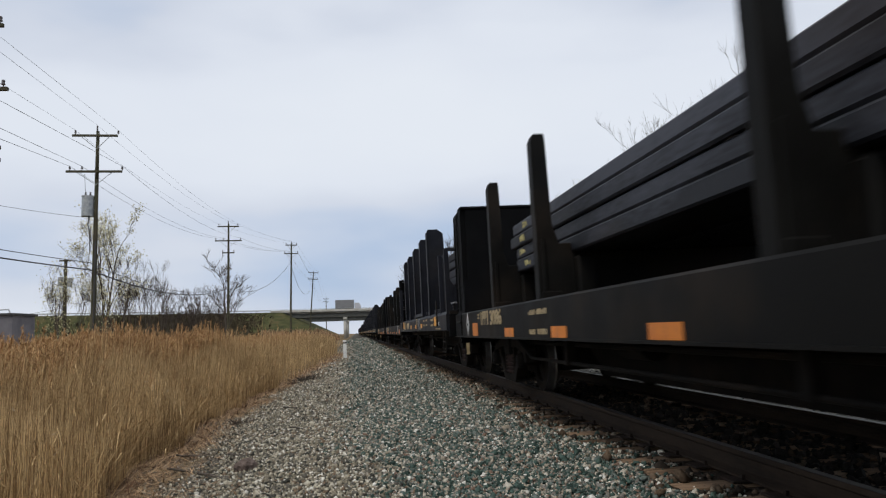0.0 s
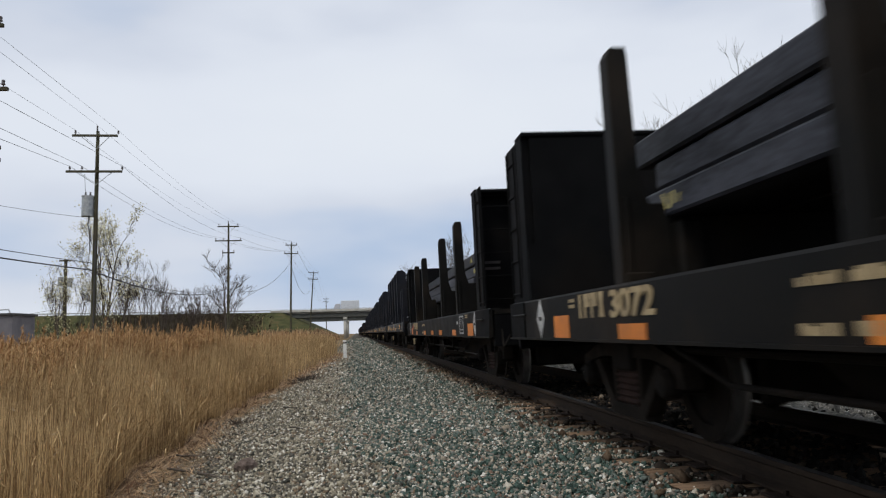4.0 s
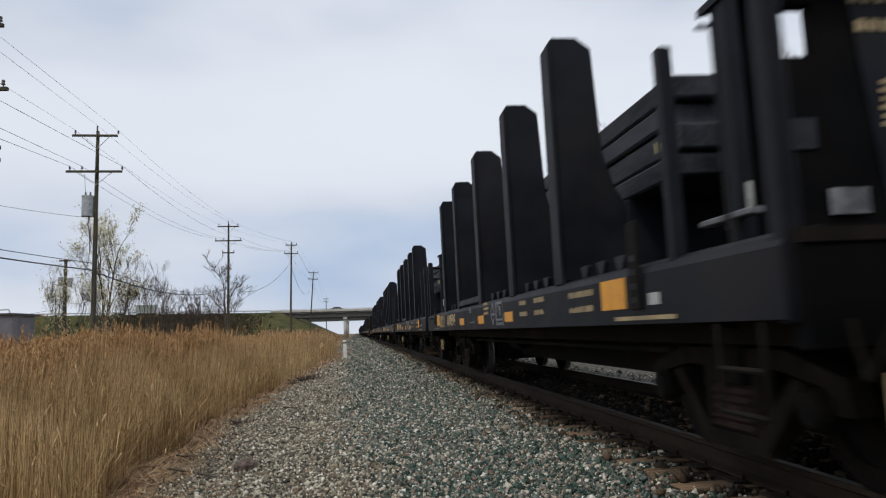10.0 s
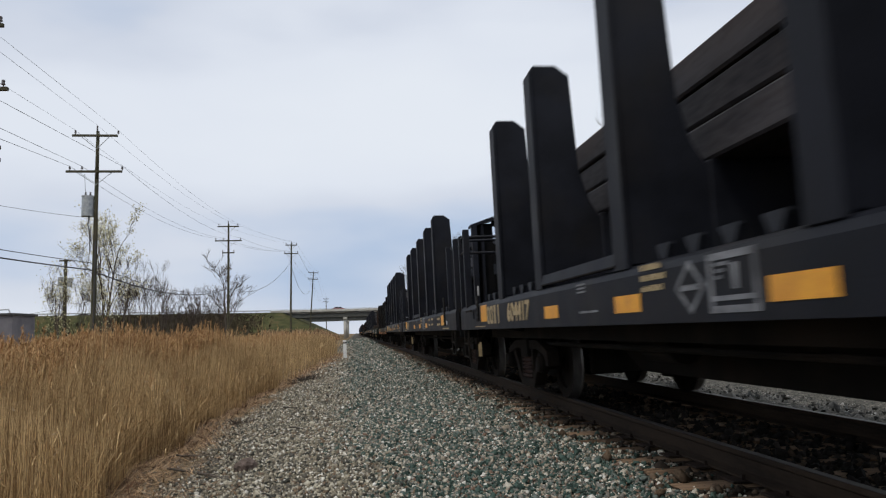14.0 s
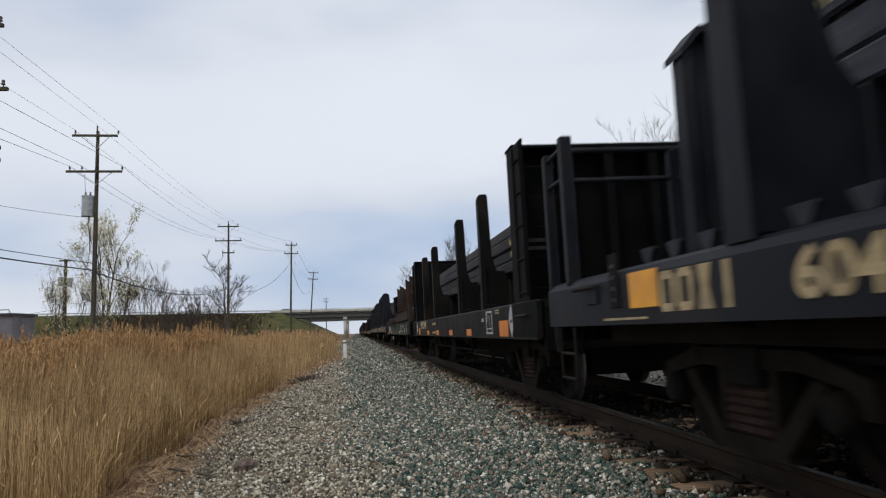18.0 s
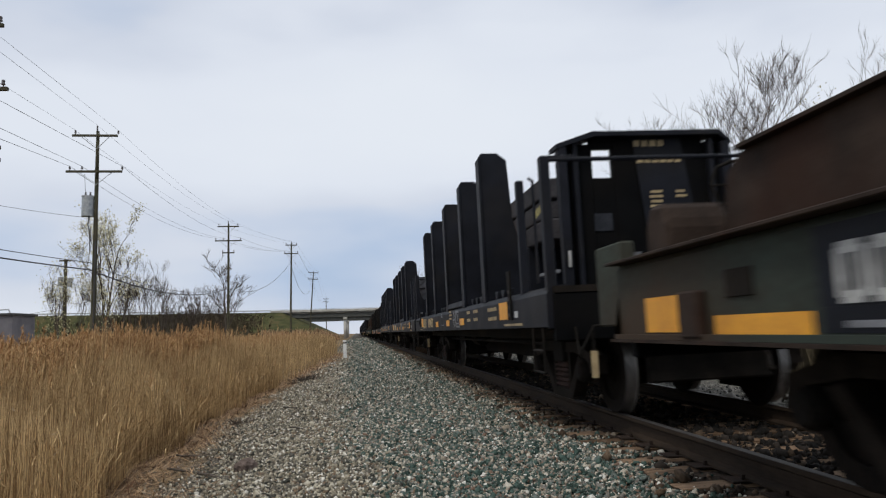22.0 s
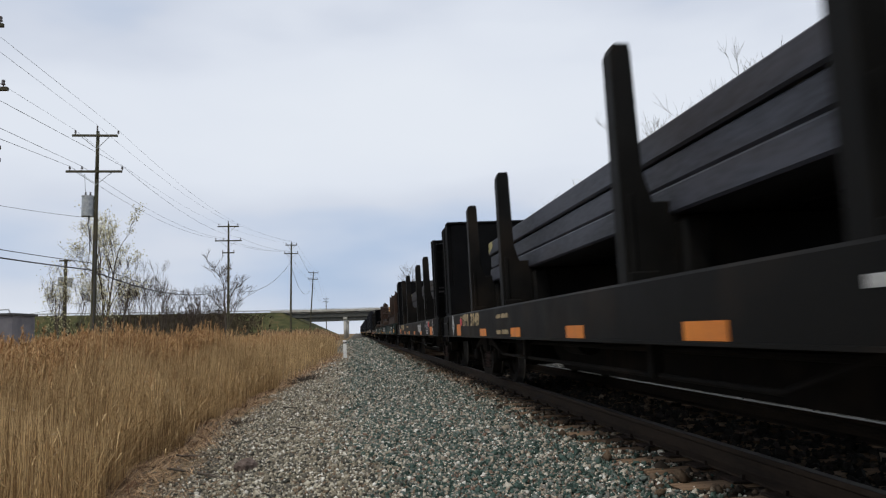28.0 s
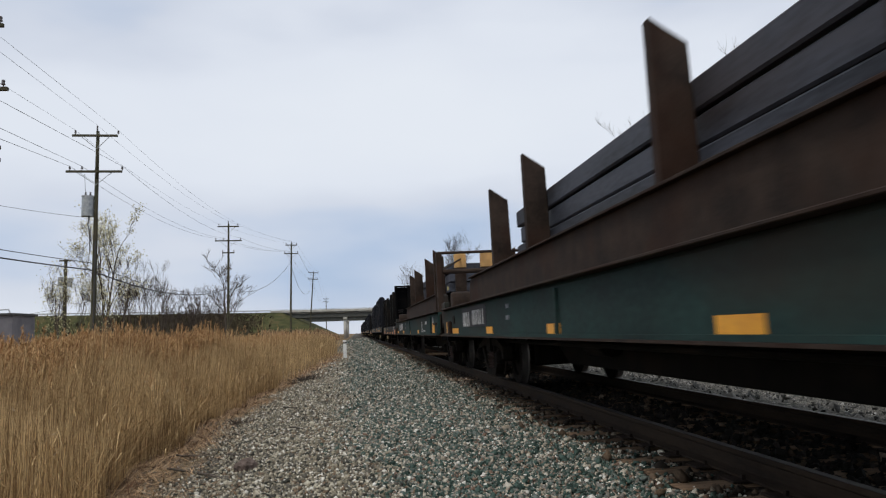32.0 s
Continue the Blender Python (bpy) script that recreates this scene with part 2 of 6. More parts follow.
TAN = surface("tan_stripe_paint", (0.42, 0.225, 0.07), (0.62, 0.36, 0.13), 5, 0.7, bump=0.05, stain=(0.2, 0.12, 0.06), stain_amount=0.5)


def ground_material():
    """One sheet: gravel bed along the track, straw and soil beside it, grass beyond and on the road bank."""
    m, n, l, p = nodes_of("ground_gravel_and_grass")
    coord = n.new("ShaderNodeTexCoord")
    sep = n.new("ShaderNodeSeparateXYZ")
    l.new(coord.outputs["Object"], sep.inputs[0])

    def noise_at(scale, detail=5):
        t = n.new("ShaderNodeTexNoise")
        t.inputs["Scale"].default_value, t.inputs["Detail"].default_value = scale, detail
        l.new(coord.outputs["Object"], t.inputs["Vector"])
        return t.outputs["Fac"]

    def ramp(fac, stops):
        r = n.new("ShaderNodeValToRGB")
        r.color_ramp.elements[0].position, r.color_ramp.elements[0].color = stops[0][0], (*stops[0][1], 1)
        r.color_ramp.elements[1].position, r.color_ramp.elements[1].color = stops[-1][0], (*stops[-1][1], 1)
        for at, c in stops[1:-1]:
            r.color_ramp.elements.new(at).color = (*c, 1)
        l.new(fac, r.inputs[0])
        return r.outputs[0]

    def span(value, a, b):
        r = n.new("ShaderNodeMapRange")
        r.interpolation_type = "SMOOTHSTEP"
        r.inputs["From Min"].default_value, r.inputs["From Max"].default_value = a, b
        l.new(value, r.inputs["Value"])
        return r.outputs[0]

    def mixed(fac, a, b):
        x = n.new("ShaderNodeMix")
        x.data_type = "RGBA"
        l.new(fac, x.inputs["Factor"])
        l.new(a, x.inputs["A"])
        l.new(b, x.inputs["B"])
        return x.outputs["Result"]

    def math2(op, a, b):
        x = n.new("ShaderNodeMath")
        x.operation = op
        for i, v in enumerate((a, b)):
            if isinstance(v, (int, float)):
                x.inputs[i].default_value = v
            else:
                l.new(v, x.inputs[i])
        return x.outputs[0]

    cells = n.new("ShaderNodeTexVoronoi")
    cells.inputs["Scale"].default_value = 24
    l.new(coord.outputs["Object"], cells.inputs["Vector"])
    tint = n.new("ShaderNodeSeparateColor")
    l.new(cells.outputs["Color"], tint.inputs[0])
    # gravel darkened below the strewn stones, painting shade into the gaps
    gravel = ramp(tint.outputs[0], [(0.0, (0.02, 0.022, 0.018)), (0.3, (0.042, 0.044, 0.036)), (0.6, (0.08, 0.074, 0.06)), (0.85, (0.14, 0.125, 0.105)), (1.0, (0.22, 0.2, 0.17))])
    straw = ramp(noise_at(9, 8), [(0.3, (0.07, 0.05, 0.03)), (0.5, (0.17, 0.115, 0.06)), (0.72, (0.32, 0.23, 0.12))])
    grass = ramp(noise_at(0.35, 8), [(0.3, (0.03, 0.032, 0.013)), (0.5, (0.055, 0.058, 0.02)), (0.7, (0.1, 0.08, 0.035))])
    wobble = math2("MULTIPLY_ADD", noise_at(1.2), 1.2)
    edge_x = math2("ADD", sep.outputs["X"], wobble)
    left = span(edge_x, -0.95, -0.35)
    right = span(math2("SUBTRACT", 15.5, edge_x), -0.4, 0.4)
    bed = math2("MULTIPLY", left, right)
    bank = span(sep.outputs["Z"], 0.3, 2.2)
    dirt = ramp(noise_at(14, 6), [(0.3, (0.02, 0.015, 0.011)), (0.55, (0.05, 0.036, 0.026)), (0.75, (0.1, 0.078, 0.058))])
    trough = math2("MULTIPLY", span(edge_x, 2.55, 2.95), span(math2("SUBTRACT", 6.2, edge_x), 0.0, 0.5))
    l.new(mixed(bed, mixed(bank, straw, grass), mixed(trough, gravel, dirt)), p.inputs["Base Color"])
    p.inputs["Roughness"].default_value = 0.95
    p.inputs["Specular IOR Level"].default_value = 0.15
    b = n.new("ShaderNodeBump")
    b.inputs["Strength"].default_value, b.inputs["Distance"].default_value = 0.8, 0.03
    l.new(cells.outputs["Distance"], b.inputs["Height"])
    l.new(b.outputs[0], p.inputs["Normal"])
    return m


GROUND = ground_material()


# ---------------------------------------------------------------- building blocks
def link_mesh(name, mesh, material, parent=None, label=""):
    if material and not mesh.materials:
        mesh.materials.append(material)
    ob = new(name, mesh)
    if parent:
        ob.parent = parent
    if label:
        ob["label"] = label
    return ob


def part(name, bm, material, parent, label="", smooth=False):
    mesh = bpy.data.meshes.new(name)
    bm.to_mesh(mesh)
    bm.free()
    if smooth:
        mesh.polygons.foreach_set("use_smooth", [True] * len(mesh.polygons))
    return link_mesh(name, mesh, material, parent, label)


def thing(name, label, category, group=""):
    return tagged(new(name), label, category, group)


def box(bm, x0, x1, y0, y1, z0, z1, m=None):
    vs = [bm.verts.new((x, y, z)) for x in (x0, x1) for y in (y0, y1) for z in (z0, z1)]
    for f in ((0, 1, 3, 2), (4, 6, 7, 5), (0, 4, 5, 1), (2, 3, 7, 6), (0, 2, 6, 4), (1, 5, 7, 3)):
        bm.faces.new([vs[i] for i in f])
    if m is not None:
        bmesh.ops.transform(bm, matrix=m, verts=vs)
    return vs


def boxes(*spans, bevel=0.0):
    bm = bmesh.new()
    for s in spans:
        box(bm, *s)
    if bevel:
        bmesh.ops.bevel(bm, geom=bm.edges[:], offset=bevel, segments=1, affect="EDGES", clamp_overlap=True)
    return bm


def extruded(profile, axis, a, b, bm=None, bevel=0.0):
    """A prism: the outline in the plane across the axis (x, z for y; x, y for z; y, z for x), from a to b."""
    bm = bm or bmesh.new()
    put = {"y": lambda u, v, w: (u, w, v), "z": lambda u, v, w: (u, v, w), "x": lambda u, v, w: (w, u, v)}[axis]
    rings = [[bm.verts.new(put(u, v, w)) for u, v in profile] for w in (a, b)]
    k = len(profile)
    bm.faces.new(rings[0])
    bm.faces.new(rings[1][::-1])
    for i in range(k):
        bm.faces.new((rings[0][i], rings[1][i], rings[1][(i + 1) % k], rings[0][(i + 1) % k]))
    bmesh.ops.recalc_face_normals(bm, faces=bm.faces[:])
    if bevel:
        bmesh.ops.bevel(bm, geom=bm.edges[:], offset=bevel, segments=1, affect="EDGES", clamp_overlap=True)
    return bm


def tube(bm, a, b, r0, r1=None, sides=8, caps=True):
    a, b = Vector(a), Vector(b)
    r1 = r0 if r1 is None else r1
    q = (b - a).to_track_quat("Z", "Y")
    rings = []
    for c, r in ((a, r0), (b, r1)):
        rings.append([bm.verts.new(c + q @ Vector((math.cos(t) * r, math.sin(t) * r, 0))) for t in (math.tau * i / sides for i in range(sides))])
    for i in range(sides):
        bm.faces.new((rings[0][i], rings[0][(i + 1) % sides], rings[1][(i + 1) % sides], rings[1][i]))
    if caps:
        bm.faces.new(rings[0][::-1])
        bm.faces.new(rings[1])
    return bm


def tubes(*runs, sides=8):
    bm = bmesh.new()
    for r, *points in runs:
        for a, b in zip(points, points[1:]):
            tube(bm, a, b, r, sides=sides)
    return bm


def lathe(profile, axis_x=True, sides=24):
    """A turned body about the x axis: profile of (x, radius)."""
    bm = bmesh.new()
    rings = [[bm.verts.new((x, math.cos(t) * r, math.sin(t) * r)) for t in (math.tau * i / sides for i in range(sides))] for x, r in profile]
    for p, q in zip(rings, rings[1:]):
        for i in range(sides):
            bm.faces.new((p[i], p[(i + 1) % sides], q[(i + 1) % sides], q[i]))
    bm.faces.new(rings[0][::-1])
    bm.faces.new(rings[-1])
    bmesh.ops.recalc_face_normals(bm, faces=bm.faces[:])
    return bm


def array_mesh(name, verts, faces, material, smooth=False):
    """A mesh from numpy arrays; all faces have the same number of corners."""
    mesh = bpy.data.meshes.new(name)
    verts, faces = np.asarray(verts, np.float32), np.asarray(faces, np.int32)
    mesh.vertices.add(len(verts))
    mesh.vertices.foreach_set("co", verts.ravel())
    k = faces.shape[1]
    mesh.loops.add(faces.size)
    mesh.loops.foreach_set("vertex_index", faces.ravel())
    mesh.polygons.add(len(faces))
    mesh.polygons.foreach_set("loop_start", np.arange(0, faces.size, k, dtype=np.int32))
    mesh.polygons.foreach_set("loop_total", np.full(len(faces), k, np.int32))
    if smooth:
        mesh.polygons.foreach_set("use_smooth", np.ones(len(faces), bool))
    mesh.update(calc_edges=True)
    mesh.validate()
    mesh.materials.append(material)
    return mesh


def lettering(name, words, size, material, parent, at, turn, squeeze=0.85, depth=0.004):
    """Raised painted characters of the built-in font; at: lower left corner."""
    curve = bpy.data.curves.new(name, "FONT")
    curve.body, curve.size, curve.extrude = words, size * 1.37, depth
    curve.offset = size * 0.035
    text = bpy.data.objects.new(name, curve)
    mesh = bpy.data.meshes.new_from_object(text)
    bpy.data.objects.remove(text)
    bpy.data.curves.remove(curve)
    mesh.transform(Matrix.Diagonal((squeeze, 1, 1, 1)))
    mesh.transform(turn)
    mesh.transform(Matrix.Translation(at))
    return link_mesh(name, mesh, material, parent)


# lettering on the side that faces -x runs along -y; on an end that faces -y it runs along +x
ON_SIDE = Matrix(((0, 0, -1, 0), (-1, 0, 0, 0), (0, 1, 0, 0), (0, 0, 0, 1)))
ON_END = Matrix(((1, 0, 0, 0), (0, 0, -1, 0), (0, 1, 0, 0), (0, 0, 0, 1)))


# ---------------------------------------------------------------- ground, track
TRACK_X, CANT = 3.2975, -1.146
NEAR_RAIL, FAR_RAIL = 2.545, 4.05


def smooth(a, b, v):
    t = np.clip((v - a) / (b - a), 0, 1)
    return t * t * (3 - 2 * t)


def ground_height(x, y):
    """Track bed, ditches on both sides, and the road bank that crosses beyond with its gap under the bridge."""
    x, y = np.asarray(x, float), np.asarray(y, float)
    z = np.interp(x, [-12, -6, -3.2, -1.6, 0.2, 1.3, 1.9, 4.8, 5.4, 7.0, 9.0, 14.0], [-0.95, -0.95, -0.75, -0.5, -0.3, -0.24, -0.2, -0.17, -0.18, -0.4, -0.8, -0.9])
    along = np.minimum((y - 206) / 24, (330 - y) / 24)
    side = np.where(x < 3, (-4 - x) / 18, (x - 12) / 18)
    top = np.clip(np.minimum(along, side), 0, 1)
    rise = np.interp(x, [-400, -95, -20, 20, 95, 400], [2.5, 8.6, 7.7, 7.7, 8.2, 2.5])
    return z * (1 - top) + rise * top


def ground_sheet():
    xs = np.unique(np.concatenate([np.linspace(-1800, -120, 16), np.linspace(-120, -14, 40), np.linspace(-14, -3.4, 22), np.linspace(-3.2, 9.2, 63), np.linspace(10, 120, 40), np.linspace(130, 1800, 16)]))
    ys = np.unique(np.concatenate([np.linspace(-300, -10, 12), np.linspace(-8, 40, 97), np.linspace(42, 200, 60), np.linspace(202, 340, 70), np.linspace(350, 3500, 24)]))
    gx, gy = np.meshgrid(xs, ys)
    gz = ground_height(gx, gy)
    rng = np.random.default_rng(3)
    gz = gz + rng.normal(0, 1, gz.shape) * np.where((gx > -2.9) & (gx < 5.2), 0.003, 0.018) - np.where((gx > -2.9) & (gx < 1.95), 0.006, 0.0)
    verts = np.stack([gx, gy, gz], -1).reshape(-1, 3)
    w, h = len(xs), len(ys)
    i = np.arange(h - 1)[:, None] * w + np.arange(w - 1)[None, :]
    faces = np.stack([i, i + 1, i + w + 1, i + w], -1).reshape(-1, 4)
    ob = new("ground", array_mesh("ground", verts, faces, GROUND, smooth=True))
    tagged(ob, "gravel railway bed with straw-covered verges and green road bank", "ground", kind="structure")


ground_sheet()


def stone_bed(name, count, region, size, seed, label, material, keep=None, coarse=False):
    """Crushed stones strewn over a stretch of the bed, sunk a little into it; detail: corners a stone has."""
    rng = np.random.default_rng(seed)
    if coarse:
        base = np.array([(-1, -1, -0.6), (1, -1, -0.6), (0.2, 1.2, -0.6), (0, 0, 0.9)]) * 0.9
        flat_faces = np.array([(0, 1, 3), (1, 2, 3), (2, 0, 3)])
    else:
        base = np.array([(a, b, c) for a in (-1, 1) for b in (-1, 1) for c in (-1, 1)]) * 0.72
        flat_faces = np.array([(0, 1, 3, 2), (4, 6, 7, 5), (0, 4, 5, 1), (2, 3, 7, 6), (0, 2, 6, 4), (1, 5, 7, 3)])
    k = len(base)
    x0, x1, y0, y1 = region
    x = rng.uniform(x0, x1, count)
    y = y0 + (y1 - y0) * rng.uniform(0, 1, count) ** (1.25 if coarse else 1.1)
    if keep is not None:
        ok = keep(x, y, rng)
        x, y = x[ok], y[ok]
        count = len(x)
    shape = (base[None] * rng.uniform(0.5, 1.15, (count, k, 1)) + rng.normal(0, 0.13, (count, k, 3))) * rng.uniform(0.6, 1.15, (count, 1, 3))
    q = rng.normal(size=(count, 4)) * ((0.1, 0.1, 0.1, 1.0) if coarse else (1, 1, 1, 1))
    q /= np.linalg.norm(q, axis=1, keepdims=True)
    w, a, b, c = q.T if not coarse else (q[:, 3] * np.cos(x * 900), q[:, 0], q[:, 1], q[:, 3] * np.sin(x * 900))
    norm = np.sqrt(w * w + a * a + b * b + c * c)
    w, a, b, c = w / norm, a / norm, b / norm, c / norm
    rot = np.stack([1 - 2 * (b * b + c * c), 2 * (a * b - c * w), 2 * (a * c + b * w), 2 * (a * b + c * w), 1 - 2 * (a * a + c * c), 2 * (b * c - a * w), 2 * (a * c - b * w), 2 * (b * c + a * w), 1 - 2 * (a * a + b * b)], -1).reshape(-1, 3, 3)
    s = size * rng.lognormal(0, 0.28, count)
    pts = np.einsum("nij,nkj->nki", rot, shape) * s[:, None, None]
    pts[:, :, 0] += x[:, None]
    pts[:, :, 1] += y[:, None]
    pts[:, :, 2] += (ground_height(x, y) + s * rng.uniform(-0.1, 0.75, count))[:, None]
    faces = (np.arange(count)[:, None, None] * k + flat_faces[None]).reshape(-1, flat_faces.shape[1])
    ob = new(name, array_mesh(name, pts.reshape(-1, 3), faces, material))
    return tagged(ob, label, "gravel", kind="stuff")


def off_ties(x, y, rng):
    """Clear of the rails and mostly of the tie ends; thins out towards the straw."""
    tie = np.abs((y + 0.02) % 0.5 - 0.25) < 0.12
    ok = ~((x > 1.98) & tie & (rng.uniform(size=x.shape) > 0.07))
    for r in (NEAR_RAIL, FAR_RAIL):
        ok &= np.abs(x - r) > 0.12
    edge = np.interp(y, [5, 14, 25, 40], [-1.25, -1.7, -1.35, -1.0]) + 0.2 * np.sin(y * 0.9) + 0.15 * np.sin(y * 2.3 + 1)
    return ok & (rng.uniform(size=x.shape) < smooth(edge - 0.7, edge + 0.5, x))


def zone(first, last):
    """Keeps a strip of the bed with a ragged border."""
    def keep(x, y, rng):
        shift = 0.12 * np.sin(y * 1.7) + 0.1 * np.sin(y * 0.6 + 2) + rng.normal(0, 0.16, x.shape)
        drift = np.interp(y, [5, 12, 25, 60], [-0.45, -0.15, 0.1, 0.1])
        low, high = x + shift + (drift if first < 0 and last > 0 else 0), x + shift + (drift if last < 0 else 0)
        return off_ties(x, y, rng) & (low > first) & (high < last)
    return keep


GREENISH, BUFFISH = "grey-green crushed ballast stones with pale ones among them", "buff and pale crushed stones on the shoulder"
stone_bed("ballast", 64000, (-0.9, 2.5, 4.3, 11.5), 0.0142, 11, GREENISH, STONE_GREEN, zone(-0.3, 2.05))
stone_bed("ballast", 46000, (-2.3, 0.8, 4.8, 11.5), 0.0138, 15, BUFFISH, STONE_BUFF, zone(-9, -0.22))
stone_bed("ballast", 58000, (-0.9, 2.5, 10.6, 22), 0.0185, 17, GREENISH, STONE_GREEN, zone(-0.3, 2.05), True)
stone_bed("ballast", 34000, (-2.3, 0.5, 10.6, 22), 0.0185, 18, BUFFISH, STONE_BUFF, zone(-9, -0.25), True)
stone_bed("ballast", 44000, (-0.9, 2.5, 21, 75), 0.03, 12, GREENISH, STONE_GREEN, zone(-0.3, 2.05), True)
stone_bed("ballast", 22000, (-2.2, 0.2, 21, 75), 0.031, 16, BUFFISH, STONE_BUFF, zone(-9, -0.25), True)
stone_bed("ballast", 16000, (-1.6, 2.2, 75, 160), 0.07, 22, GREENISH, STONE_GREEN, None, True)
stone_bed("ballast", 30000, (-2.9, -0.2, 4.8, 14), 0.0075, 23, "fine grey-brown grit and dirt below the shoulder", STONE_GRIT, None, True)
stone_bed("ballast", 7000, (1.7, 4.0, 3.0, 30), 0.028, 13, "grimy brown ballast stones round the ties", STONE_DARK, zone(1.95, 9))
stone_bed("ballast", 9000, (-0.9, 2.4, -5.0, 4.3), 0.027, 20, GREENISH, STONE_GREEN, zone(-0.3, 2.05), True)
stone_bed("ballast", 4000, (-2.3, 0.3, -5.0, 4.8), 0.027, 21, BUFFISH, STONE_BUFF, zone(-9, -0.22), True)
# covers the ties between the rails, so the shaded strip stays dark
stone_bed("ballast", 9000, (2.62, 3.98, 2.5, 30), 0.032, 19, "blackened ballast between the rails, coloured with the train's shade", STONE_BLACK)
stone_bed("ballast", 14000, (4.6, 9.5, 4.5, 40), 0.034, 14, "pale ballast stones beyond the far rail, dulled to grey as shade", STONE_FAR, zone(4.75, 20), True)


def rail_profile(x, z):
    half = [(0.036, 0.0), (0.037, -0.03), (0.009, -0.045), (0.009, -0.13), (0.07, -0.15), (0.07, -0.165)]
    return [(x + u, z + v) for u, v in half] + [(x - u, z + v) for u, v in half[::-1]]


def railway():
    track = tagged(new("railway_track"), "single straight track of brown steel rails on weathered wooden ties", "railway track", kind="structure")
    rise = (FAR_RAIL - NEAR_RAIL) * math.tan(radians(-CANT))
    for x, z in ((NEAR_RAIL, 0.0), (FAR_RAIL, rise)):
        rail = part("rail", extruded(rail_profile(x, z), "y", -120, 900), RAIL, track)
        part("rail_head", extruded([(x - 0.03, z + 0.0005), (x + 0.03, z + 0.0005), (x + 0.027, z + 0.003), (x - 0.027, z + 0.003)], "y", -120, 900), RAILTOP, rail, "bright worn running surface")
    rng = random.Random(5)
    shapes = []
    for k in range(6):
        bm = boxes((-1.29, 1.29, -0.11, 0.11, -0.17, 0.0), bevel=0.012)
        for v in bm.verts:
            v.co += Vector((rng.uniform(-0.03, 0.03), rng.uniform(-0.012, 0.012), rng.uniform(-0.008, 0.004)))
        mesh = bpy.data.meshes.new("tie")
        bm.to_mesh(mesh)
        bm.free()
        mesh.materials.append(TIE)
        shapes.append(mesh)
    plate = boxes((-0.1, 0.18, -0.09, 0.09, 0.0, 0.014), bevel=0.003)
    for x, y in ((-0.085, -0.06), (-0.085, 0.06), (0.085, 0.03)):
        box(plate, x - 0.011, x + 0.011, y - 0.011, y + 0.011, 0.0, 0.045)
    plate_mesh = bpy.data.meshes.new("tie_plate")
    plate.to_mesh(plate_mesh)
    plate.free()
    plate_mesh.materials.append(RUST)
    for i in range(-8, 150):
        y = i * 0.5 + 0.23 + rng.uniform(-0.025, 0.025)
        t = link_mesh("tie", shapes[i % 6], None, track)
        t.matrix_basis = pose(TRACK_X + rng.uniform(-0.04, 0.04), y, -0.162, 0, CANT, rng.uniform(-1.2, 1.2))
        if 2 < y < 26:
            p = link_mesh("tie_plate", plate_mesh, None, track)
            p.matrix_basis = pose(NEAR_RAIL, y, -0.176, 0, CANT, 180)


railway()


# ---------------------------------------------------------------- train
def travel(t):
    """Metres the train has rolled at t seconds; it slows a little."""
    return 9.35 * t - 0.0002 * t ** 3


WHEEL_R = 0.42
MOVES = []          # (thing, place along the track at the start)
SPINS = []          # wheelsets to key once


def wheelset_mesh():
    rim = [(0.815, 0.30), (0.82, 0.395), (0.815, WHEEL_R), (0.72, WHEEL_R + 0.004), (0.705, WHEEL_R + 0.022), (0.69, WHEEL_R + 0.024), (0.685, 0.37), (0.70, 0.33), (0.725, 0.15), (0.69, 0.12)]
    bm = lathe([(0.815, 0.10), (0.79, 0.13), (0.775, 0.30)] + rim[0:], sides=28)
    other = lathe([(-x, r) for x, r in [(0.815, 0.10), (0.79, 0.13), (0.775, 0.30)] + rim], sides=28)
    m2 = bpy.data.meshes.new("tmp")
    other.to_mesh(m2)
    other.free()
    bm.from_mesh(m2)
    bpy.data.meshes.remove(m2)
    tube(bm, (-1.02, 0, 0), (1.02, 0, 0), 0.075, sides=14)
    mesh = bpy.data.meshes.new("wheelset")
    bm.to_mesh(mesh)
    bm.free()
    mesh.materials.append(WHEELMAT)
    mesh.materials.append(TREAD)
    for p in mesh.polygons:
        r = math.hypot(p.center.y, p.center.z)
        p.material_index = 1 if r > WHEEL_R - 0.008 and 0.7 < abs(p.center.x) < 0.82 else 0
    return mesh


WHEELSET = wheelset_mesh()


